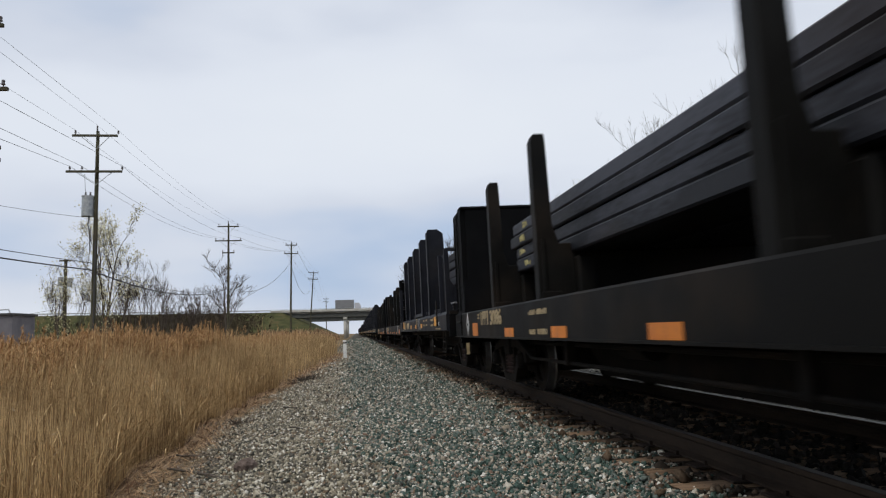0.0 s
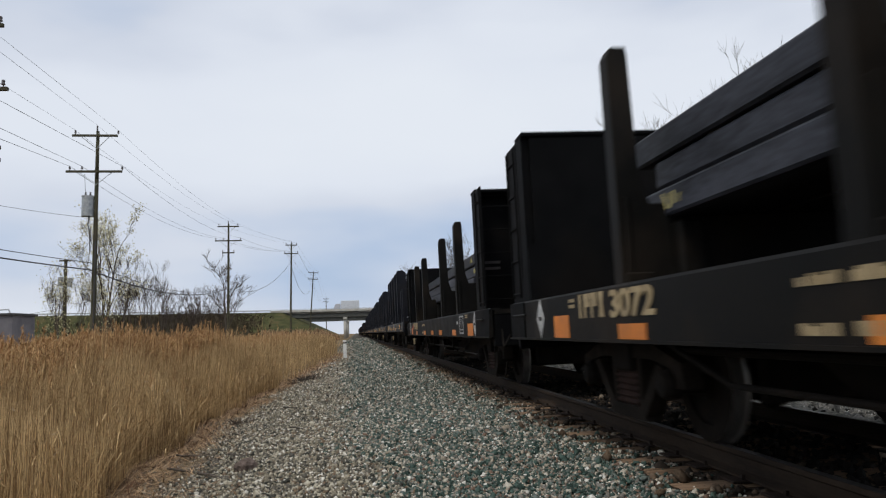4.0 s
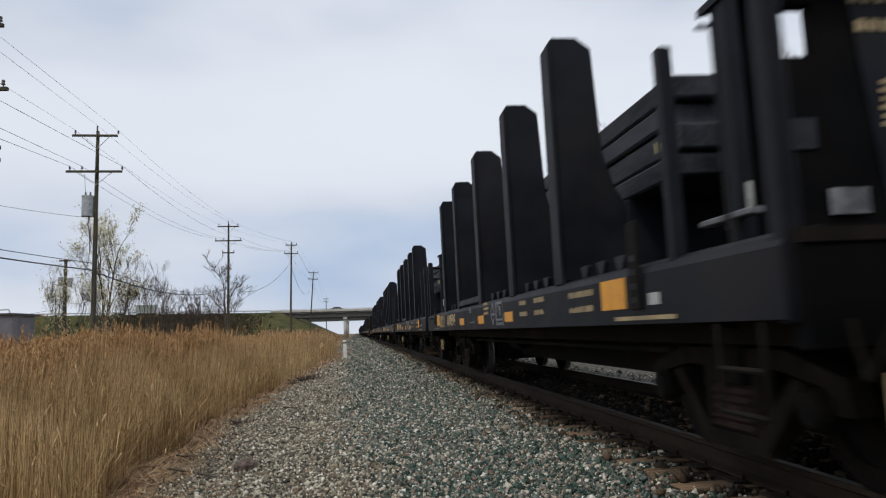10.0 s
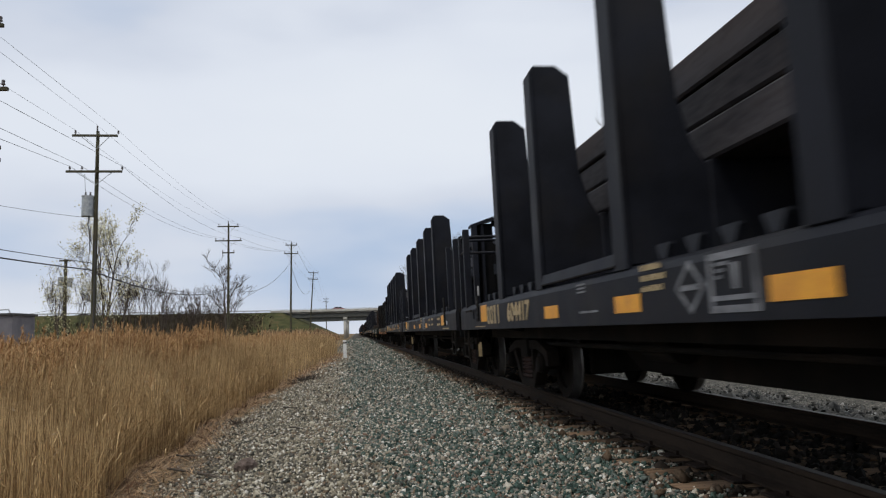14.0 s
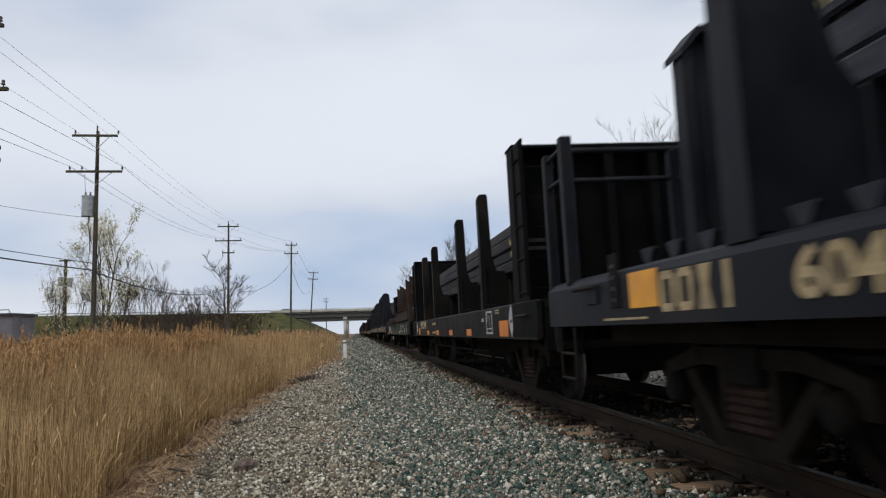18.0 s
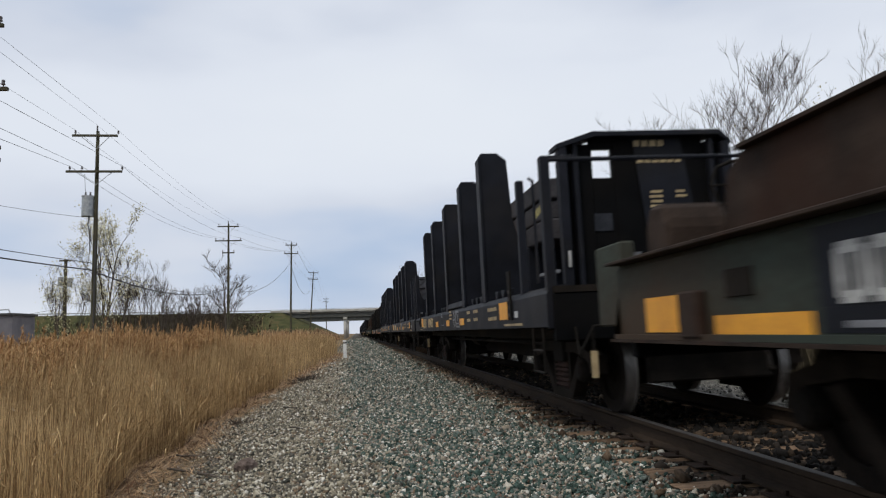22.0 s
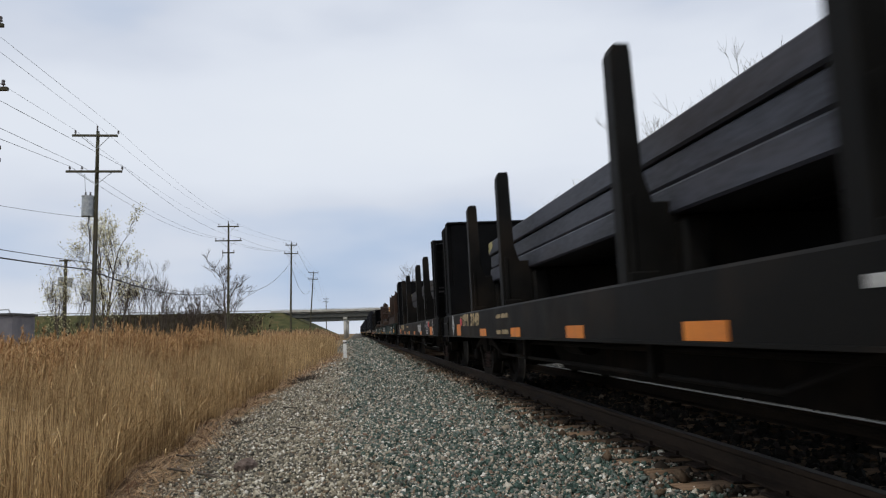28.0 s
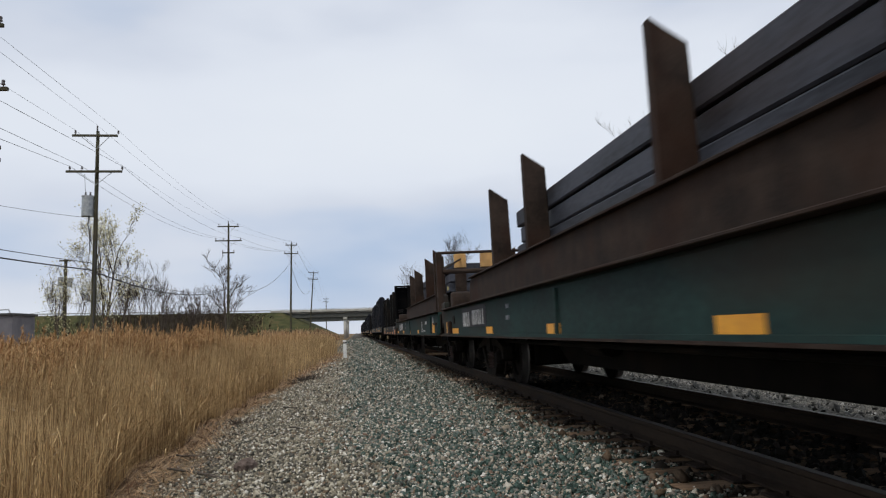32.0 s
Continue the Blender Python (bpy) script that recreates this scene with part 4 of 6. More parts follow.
    for k in range(4):
        flat("card", x - 0.02, -5.88, -5.96, 1.0 + 0.085 * k, 1.035 + 0.085 * k, STEELWARM, board, "small faded card")
    flat("tag", x, -6.1, -6.25, 0.98, 1.05, WHITE, car)
    letter_blocks(x, 4.97, 4.07, 0.935, 1.16, "oovi", CREAM, car)
    part("grab_iron", tubes((0.014, (x - 0.05, 6.0, 1.14), (x - 0.05, 6.5, 1.14))), DUSTY, car)
    return car


def bulkhead(car, W, y, s, material, mark):
    """Tall end wall: sheet, corner posts, outside ribs and cap; ladder on the outside."""
    wall = part("bulkhead", boxes((-1.36, 1.36, min(y, y + s * 0.05), max(y, y + s * 0.05), 1.1, 2.92)), material, car)
    for x in (-1.39, -0.8, -0.27, 0.27, 0.8, 1.39):
        part("bulkhead_rib", boxes((x - 0.055, x + 0.055, min(y + s * 0.05, y + s * 0.3), max(y + s * 0.05, y + s * 0.3), 1.05, 2.93), bevel=0.012), material, wall)
    part("bulkhead_cap", boxes((-1.45, 1.45, min(y - s * 0.02, y + s * 0.32), max(y - s * 0.02, y + s * 0.32), 2.93, 2.98), bevel=0.012), material, wall)
    part("bulkhead_foot", extruded([(y, 1.13), (y, 1.75), (y + s * 0.3, 1.13)], "x", -1.44, -1.36), material, wall)
    part("bulkhead_foot", extruded([(y, 1.13), (y, 1.75), (y + s * 0.3, 1.13)], "x", 1.36, 1.44), material, wall)
    for side in (-1, 1):
        u, v = sorted((side * 1.447, side * 1.425))
        part("bulkhead_side", boxes((u, v, min(y + s * 0.04, y + s * 0.8), max(y + s * 0.04, y + s * 0.8), 1.15, 2.928)), material, wall)
        u, v = sorted((side * (W + 0.001), side * (W + 0.014)))
        part("end_side_plate", boxes((u, v, min(y + s * 0.12, s * 8.095), max(y + s * 0.12, s * 8.095), 0.76, 1.14)), material, wall)
        a = side * 1.452
        rungs = [(0.014, (a, y + s * 0.4, z), (a, y + s * 0.77, z)) for z in (1.25, 1.62, 1.99, 2.36, 2.73)]
        part("ladder", tubes((0.016, (a, y + s * 0.4, 1.2), (a, y + s * 0.4, 2.9)), (0.016, (a, y + s * 0.77, 1.2), (a, y + s * 0.77, 2.9)), *rungs, sides=6), material, wall)
        part("end_ladder", tubes(*[(0.012, (side * 0.95, y + s * 0.36, z), (side * 1.34, y + s * 0.36, z)) for z in (1.3, 1.65, 2.0, 2.35, 2.7)], sides=6), material, wall)
        part("ladder_bracket", boxes((min(a, a - side * 0.03), max(a, a - side * 0.03), min(y + s * 0.3, y + s * 0.4), max(y + s * 0.3, y + s * 0.4), 1.4, 2.9)), material, wall)
    if mark:
        part("centre_stripe", boxes((0.02, 0.2, y - s * 0.004, y - s * 0.001, 1.4, 2.88)), TAN, wall, "tan painted stripe")
    return wall


def bulkhead_car(stripe=True):
    """Brown-black bulkhead flat car with slim stakes."""
    car = thing("bulkhead_flat_car", "brown-black bulkhead flat car with slim stakes and orange reflectors", "freight car", "train of flat cars")
    W, Y0, Y1 = 1.49, -8.1, 8.1
    underframe(car, W, Y0, Y1, 1.13, 0.75, (-5.65, 5.65), 0.25)
    for s in (-1, 1):
        prof = [(s * W, 0.745), (s * W, 1.13), (s * (W - 0.02), 1.15), (s * (W - 0.14), 1.15), (s * (W - 0.14), 1.135), (s * (W - 0.03), 1.12), (s * (W - 0.03), 0.765), (s * (W + 0.035), 0.765), (s * (W + 0.035), 0.745)]
        part("side_sill", extruded(prof, "y", Y0, Y1), BROWNBLACK, car)
        for y in (-4.65, -2.2, 2.05, 4.55):
            xo = s * (W - 0.02)
            st = part("stake", extruded([(xo, 1.14), (xo, 2.76), (xo - s * 0.03, 2.83), (xo - s * 0.14, 2.83), (xo - s * 0.15, 2.77), (xo - s * 0.17, 1.9), (xo - s * 0.23, 1.7), (xo - s * 0.55, 1.7), (xo - s * 0.55, 1.14)], "y", y - 0.085, y + 0.085, bevel=0.008), BROWNBLACK, car)
            part("stake_shoe", boxes((xo - s * 0.12 - 0.1, xo - s * 0.12 + 0.1, y - 0.12, y + 0.12, 1.13, 1.22), bevel=0.01), BROWNBLACK, st)
            part("stake_rib", boxes((xo - s * 0.06 - 0.02, xo - s * 0.06 + 0.02, y - 0.11, y + 0.11, 1.2, 1.75), bevel=0.006), BROWNBLACK, st)
        part("truss_rod", tubes((0.02, (s * 1.2, -4.4, 0.72), (s * 1.2, -3.6, 0.5), (s * 1.2, 3.6, 0.5), (s * 1.2, 4.4, 0.72))), UNDER, car)
        for y in (-2.0, 2.0):
            part("queen_post", boxes((s * 1.2 - 0.04, s * 1.2 + 0.04, y - 0.05, y + 0.05, 0.48, 0.78)), UNDER, car)
    for y in (-4.65, -2.2, 2.05, 4.55):
        part("load_bunk", boxes((-0.95, 0.95, y - 0.16, y + 0.16, 1.13, 1.6), bevel=0.015), BROWNBLACK, car)
        part("bunk_block", boxes((-1.1, -0.9, y - 0.22, y + 0.22, 1.13, 1.57), bevel=0.03), BROWNBLACK, car)
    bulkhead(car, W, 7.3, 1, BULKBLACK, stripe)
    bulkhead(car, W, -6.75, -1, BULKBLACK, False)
    for s in (-1, 1):
        coupler(car, s * 8.6, s)
    x = -W
    for y in (6.75, -6.75):
        diamond(x, y, 0.95, car)
    flat("reflector", x, 6.25, 5.78, 0.77, 0.965, ORANGE, car, "orange reflector block")
    flat("reflector", x, -6.0, -6.55, 0.77, 0.965, ORANGE, car, "orange reflector block")
    for y in (3.74, 1.54, -0.8, -3.15) if stripe else (4.57, 2.0, 0.0, -1.75, -4.0):
        flat("reflector", x, y, y - 0.5, 0.77, 0.875, ORANGE, car, "orange reflector strip")
    outline_box(x, -5.05, -5.5, 0.8, 1.11, 0.026, WHITE, car)
    flat("tag", x, -4.68, -4.85, 0.97, 1.02, WHITE, car)
    bar_rows(x, 5.74, 5.54, 1.02, 2, 0.028, 0.02, CREAM, car)
    bar_rows(x, 2.42, 2.12, 0.8, 2, 0.05, 0.15, CREAM, car)
    bar_rows(x, 2.07, 1.66, 0.8, 2, 0.055, 0.145, CREAM, car)
    bar_rows(x, -5.75, -6.05, 1.06, 2, 0.018, 0.015, CREAM, car)
    for k in range(2):
        part("stencil_line", boxes((-1.34, -1.1, -7.056, -7.052, 1.75 + 0.09 * k, 1.79 + 0.09 * k)), STEELWARM, car)
    letter_blocks(x, 5.5, 4.8, 0.93, 1.12, "ihhv", CREAM, car)
    for y in (-7.75, 7.2):
        part("grab_iron", tubes((0.013, (x - 0.05, y, 1.0), (x - 0.05, y + 0.55, 1.0))), BROWNBLACK, car)
    return car


def deep_side_car(strips=(6.9, 3.4, 0.22, -2.98), end_block=(-7.15, -7.6, 1.04), blank=True, paint_job=TEAL, tops=TAN, shift=0.0):
    """Green flat car with a deep rusty upper side beam and rusty plate stakes."""
    car = thing("deep_side_flat_car", "faded green flat car with rusty side beam and plate stakes", "freight car", "train of flat cars")
    W, Y0, Y1 = 1.583, -8.4, 8.2
    underframe(car, W, Y0, Y1, 1.2, 0.78, (-6.1, 6.1), 0.33)
    for s in (-1, 1):
        prof = [(s * W, 0.78), (s * W, 1.22), (s * (W - 0.02), 1.25), (s * (W - 0.1), 1.25), (s * (W - 0.1), 1.22), (s * (W - 0.03), 1.2), (s * (W - 0.03), 0.81), (s * (W + 0.045), 0.81), (s * (W + 0.045), 0.78)]
        part("side_panel", extruded(prof, "y", Y0, Y1), paint_job, car)
        part("bottom_flange", boxes((s * W - 0.07, s * W + 0.07, Y0, Y1, 0.762, 0.779)), RUST, car)
        part("top_lip", boxes((min(s * (W - 0.11), s * (W + 0.085)), max(s * (W - 0.11), s * (W + 0.085)), Y0, 8.2, 1.252, 1.272), bevel=0.004), RUST, car)
        part("ledge", boxes((min(s * 1.12, s * (W - 0.1)), max(s * 1.12, s * (W - 0.1)), -7.6, 7.6, 1.205, 1.225)), RUST, car)
        beam = [(-6.4, 1.226), (-5.75, 1.7), (-5.2, 1.8), (7.3, 1.8), (7.48, 1.72), (7.62, 1.226)]
        a, b = sorted((s * 1.14, s * 1.11))
        side = part("side_beam", extruded(beam, "x", a, b), RUST, car)
        part("top_flange", boxes((s * 1.125 - 0.075, s * 1.125 + 0.075, -5.2, 7.3, 1.8, 1.825), bevel=0.004), RUST, side)
        part("lower_flange", boxes((s * 1.14 - 0.075, s * 1.14 + 0.075, -6.6, 7.6, 1.227, 1.247), bevel=0.004), RUST, side)
        for y in (-3.82, -1.42, 2.68, 5.02):
            xo = s * 1.14
            part("stake", extruded([(xo, 1.825), (xo, 3.05), (xo - s * 0.28, 2.86), (xo - s * 0.3, 1.825)], "y", y - 0.06, y + 0.06, bevel=0.006), RUST, car)
        part("curved_gusset", extruded([(-6.95, 1.23), (-6.93, 1.5), (-6.82, 1.66), (-6.62, 1.72), (-6.4, 1.66), (-6.25, 1.5), (-6.2, 1.23)], "x", s * 1.25 - 0.09, s * 1.25 + 0.09, bevel=0.02), UNDER, car)
        part("end_post", boxes((s * (W - 0.08) - 0.06, s * (W - 0.08) + 0.06, -8.38, -8.22, 0.8, 2.52), bevel=0.015), RUST, car)
        part("slim_post", boxes((s * (W - 0.05) - 0.03, s * (W - 0.05) + 0.03, -7.88, -7.82, 0.8, 2.42)), RUST, car)
        for px in (0.82, 0.2):
            if px == 0.82 or s < 0:
                post = part("tall_post", boxes((s * px - 0.13, s * px + 0.13, -6.76, -6.64, 1.2, 2.62), bevel=0.015), RUST, car)
                part("post_top", boxes((s * px - 0.137, s * px + 0.137, -6.767, -6.633, 2.3, 2.63), bevel=0.01), tops, post, "tan painted post top" if tops == TAN else "")
        part("end_rail", tubes((0.02, (s * (W - 0.05), -7.85, 2.4), (s * (W - 0.08), -8.3, 2.52)), (0.018, (s * (W - 0.05), -7.85, 2.0), (s * (W - 0.08), -8.3, 2.05)), (0.018, (s * (W - 0.05), -7.85, 1.6), (s * (W - 0.08), -8.3, 1.6)), (0.018, (s * (W + 0.02), -7.5, 1.02), (s * (W + 0.02), -8.1, 1.02))), RUST, car)
        part("end_plate", boxes((s * 1.5 - 0.05, s * 1.5 + 0.05, 8.2, 8.72, 0.86, 1.42), bevel=0.012), paint_job, car)
    part("brake_housing", extruded([(7.66, 1.226), (7.64, 1.46), (7.7, 1.58), (7.88, 1.6), (7.97, 1.47), (7.97, 1.226)], "x", -1.46, -1.06, bevel=0.03), RUST, car)
    for y in (-3.82, -1.42, 2.68, 5.02):
        part("load_bunk", boxes((-1.0, 1.0, y - 0.12, y + 0.12, 1.2, 1.84), bevel=0.015), UNDER, car)
    part("cross_rail", tubes((0.03, (-1.5, -8.3, 2.5), (1.5, -8.3, 2.5)), (0.05, (-1.5, -8.3, 2.1), (1.5, -8.3, 2.1)), (0.022, (-0.82, -6.75, 2.5), (-1.5, -8.3, 2.1))), RUST, car)
    part("sill_bracket", boxes((-W - 0.06, -W - 0.001, 6.97, 7.19, 0.79, 1.03), bevel=0.012), RUST, car)
    # dark plate laid on the sill as the shadow of a recess
    part("recess_plate", boxes((-W - 0.012, -W - 0.001, 6.52, 6.76, 0.98, 1.11), bevel=0.004), UNDER, car)
    for e in (-1, 1):
        coupler(car, e * 8.65, e)
    x = -W
    diamond(x, -7.3, 1.0, car)
    flat("reflector", x, 7.75, 7.25, 0.82, 1.02, YELLOW, car, "amber reflector block")
    flat("sign_plate", x, -5.62, -5.8, 1.03, 1.1, WHITE, car, "small pale plate", 0.03)
    for y in strips:
        flat("reflector", x, y, y - (0.78 if y == 6.9 else 0.44), 0.8, 0.9, YELLOW, car, "amber reflector strip")
    flat("reflector", x, end_block[0], end_block[1], 0.82, end_block[2], YELLOW, car, "amber reflector block", 0.009)
    if blank:
        letter_blocks(x - 0.003, 4.55, 3.52, 0.94, 1.15, "ooioii", WHITE, car)
    if shift:
        flat("stencil_patch", x, -4.0, -4.62, 0.82, 1.2, BLACK, car, "black painted patch behind the stencil box", 0.003)
        outline_box(x - 0.003, -4.07, -4.5, 0.86, 1.14, 0.032, WHITE, car)
    else:
        outline_box(x, -4.3, -4.6, 0.84, 1.1, 0.02, WHITE, car)
    bar_rows(x, 2.05, 1.85, 0.97, 2, 0.05, 0.08, DIMWHITE, car)
    bar_rows(x, -4.75, -5.35, 0.86, 1, 0.03, 0.02, WHITE, car)
    flat("number_patch", x, 5.62 + shift, 3.37, 0.91, 1.21, BLACK, car, "black painted patch behind the number", 0.003)
    letter_blocks(x - 0.003, 5.5 + shift, 4.77 + shift, 0.92, 1.14, "oovi", WHITE, car)
    if shift:
        flat("number_patch", x, 6.06, 5.05, 0.815, 0.909, BLACK, car, "black painted patch under the mark", 0.003)
        flat("stencil_line", x, 5.92, 5.1, 0.835, 0.86, DIMWHITE, car, "worn grey stencil line", 0.006)
    for k in range(2):
        part("panel_rib", boxes((x - 0.03, x + 0.001, -6.9 + k * 6.7, -6.82 + k * 6.7, 0.812, 1.2)), paint_job, car)
    return car


def steel_load(seed, base, half_len, layers, material, label, face=1.13, cols=3, gap=0.02, reach=0.0, daub=False):
    """Long steel bars stacked on the bunks, ends not quite flush, with dunnage between."""
    rng = random.Random(seed)
    load = thing("steel_bar_stack", label, "steel load", "loads of long steel bars")
    z = base
    for k, h in enumerate(layers):
        w = 2 * (face - 0.02 * (k % 2)) / cols
        for c in range(cols):
            x = -face + 0.02 * (k % 2) + c * w + rng.uniform(0.0, 0.012)
            a, b = -half_len - reach + rng.uniform(-0.2, 0.2), half_len + rng.uniform(-0.2, 0.2)
            bar = part("steel_bar", boxes((x, x + w - 0.02, a, b, z, z + h), bevel=0.018), material, load)
            if c == 0 and rng.random() < 0.55:
                y = rng.choice((a + rng.uniform(0.02, 0.3), b - rng.uniform(0.4, 0.9)))
                strokes = tubes(*[(0.009, (x - 0.001, y + 0.07 * q, z + h * rng.uniform(0.2, 0.35)), (x - 0.001, y + 0.07 * q + rng.uniform(-0.03, 0.05), z + h * rng.uniform(0.6, 0.8))) for q in range(4)], sides=4)
                part("chalk_mark", strokes, CHALK, bar, "yellow chalk scrawl")
            if daub and c == 0 and k == len(layers) - 1:
                part("paint_daub", extruded([(b - 0.02, z + h * 0.15), (b - 0.02, z + h * 0.9), (b - 0.3, z + h * 0.95), (b - 0.34, z + h * 0.55), (b - 0.16, z + h * 0.3)], "x", x - 0.003, x + 0.002), CHALK, bar, "yellow paint daub")
            if daub and c == 0:
                part("end_daub", boxes((x + 0.02, x + 0.11, a - 0.004, a + 0.002, z + h * 0.12, z + h * 0.9)), CHALK, bar, "yellow paint mark")
                part("end_daub", boxes((x - 0.004, x + 0.002, a + 0.02, a + 0.12, z + h * 0.12, z + h * 0.9)), CHALK, bar, "yellow paint mark")
        z += h
        if k < len(layers) - 1:
            for y in np.linspace(-half_len * 0.8, half_len * 0.8, 4):
                part("dunnage", boxes((-face + 0.05, face - 0.05, y - 0.05, y + 0.05, z, z + gap)), TIMBER, load)
            z += gap
    return load


def place_train():
    stake, lower, bulk, bulk_plain, deep = stake_car(), stake_car(3.26, ((-2.05, -0.1),)), bulkhead_car(True), bulkhead_car(False), deep_side_car((6.9, 3.8, 0.2, -3.1), (-6.35, -6.85, 0.98), False, GREEN, RUST, 0.45)
    other = deep_side_car()
    tagged(lower, "black steel flat car with broad, slightly lower stakes and amber markings")
    tagged(bulk_plain, "brown-black bulkhead flat car with slim stakes, plain end walls")
    loads = [steel_load(1, 1.605, 4.75, (0.2, 0.2, 0.21), STEEL, "stack of dark blue-grey rolled steel bars", gap=0.012),
             steel_load(2, 1.605, 4.7, (0.16, 0.15, 0.16, 0.15), STEEL, "stack of thin blue-grey rolled steel bars", gap=0.01),
             steel_load(3, 1.935, 5.2, (0.17, 0.2, 0.17, 0.18), STEEL, "four-layer stack of dark steel bars", 0.93),
             steel_load(4, 1.935, 5.0, (0.26, 0.24, 0.26), STEELWARM, "stack of brown scaled steel bars", 0.93),
             steel_load(5, 1.64, 4.5, (0.16, 0.155, 0.16, 0.155), STEELWARM, "four brown scaled steel slabs with yellow paint marks", cols=1, gap=0.008, reach=1.3, daub=True),
             steel_load(6, 1.845, 5.1, (0.2, 0.19, 0.2), STEEL, "stack of blue-grey steel slabs behind rusty stakes", 0.84, 1),
             steel_load(7, 1.845, 4.5, (0.24, 0.23, 0.24), STEEL, "short stack of blue-grey steel slabs behind rusty stakes", 0.84, 1),
             steel_load(8, 1.605, 4.75, (0.2, 0.2, 0.21), STEEL, "long stack of dark blue-grey rolled steel bars", gap=0.012, reach=1.3, daub=True)]
    # kind of car, place along the track at the start, number, load
    cars = [("s", -10.4, "", 2), ("b", 5.3, "3086", 1), ("t", 21.68, "604589", 2), ("p", 37.85, "3072", 0), ("p", 55.47, "3057", 0), ("s", 72.26, "604426", 2),
            ("s", 87.93, "604555", 3), ("s", 103.62, "604594", 2), ("s", 119.26, "604548", 2), ("s", 135.06, "604417", 3), ("s", 150.64, "", 2), ("s", 166.21, "604518", 2),
            ("b", 182.5, "3141", 4), ("d", 200.1, "604150", 5), ("t", 217.65, "604452", 3), ("t", 233.05, "604602", 2), ("t", 248.5, "", 3), ("b", 264.55, "3149", 7),
            ("b", 281.8, "3029", 4), ("e", 299.05, "", 6), ("e", 316.6, "", 6), ("p", 334.2, "", 1), ("s", 350.6, "", 2), ("s", 366.3, "", 3), ("p", 382.7, "", 0),
            ("s", 399.2, "", 2), ("s", 414.9, "", 3), ("s", 430.6, "", 2), ("p", 447.0, "", 4), ("s", 463.5, "", 3), ("s", 479.2, "", 2), ("p", 495.6, "", 1), ("s", 512.1, "", 2), ("s", 527.8, "", 2), ("s", 543.5, "", 3)]
    base = {"s": stake, "t": lower, "b": bulk, "p": bulk_plain, "d": deep, "e": other}
    used = set()
    for kind, at, number, load in cars:
        m = pose(TRACK_X + 0.02, at, 0.015, 0, CANT, 0)
        if kind in used:
            car = copy_thing(base[kind], m)
        else:
            car = base[kind]
            car.matrix_basis = m
            used.add(kind)
        if load in used:
            stack = copy_thing(loads[load], m)
        else:
            stack = loads[load]
            stack.matrix_basis = m
            used.add(load)
        MOVES.append((car, at))
        MOVES.append((stack, at))
        NUMBERS.append((car, kind, number))
        if number == "3029":
            rng = random.Random(31)
            for q in range(7):
                gy, gz, w = -2.5 - 0.135 * q, 0.95, rng.uniform(0.045, 0.085)
                turns = [rng.uniform(0, math.tau) + k * rng.choice((0.9, 1.2, -1.0)) for k in range(6)]
                loop = [(-1.489, gy + math.cos(u) * w * rng.uniform(0.5, 1.1), gz + math.sin(u) * 0.13 * rng.uniform(0.5, 1.15)) for u in turns]
                part("graffiti_stroke", tubes((0.011, *loop), sides=4), DIMWHITE if q % 3 == 1 else WHITE, car, "white spray-painted scrawl")
        if number in ("3057", "3149"):
            flat("tag", -1.494, 5.76, 5.6, 0.94, 1.06, RED, car, "red tag")
        if number == "3029":
            flat("tag", -1.494, -5.66, -5.82, 0.97, 1.09, RED, car, "red tag")
    for car, kind, number in NUMBERS:
        if not number:
            continue
        if kind in "st":
            lettering("car_number", number, 0.2, CREAM, car, (-1.586, 3.66, 0.955), ON_SIDE, 1.23 / (len(number) * 0.155))
        elif kind in "de":
            lettering("car_number", number, 0.21, WHITE, car, (-1.589, 4.95, 0.92), ON_SIDE, 1.16 / (len(number) * 0.162))
        else:
            lettering("car_number", number, 0.19, CREAM, car, (-1.493, 4.6 if number == "3149" else 4.72, 0.93), ON_SIDE, 0.235 / 0.15)


NUMBERS = []
place_train()


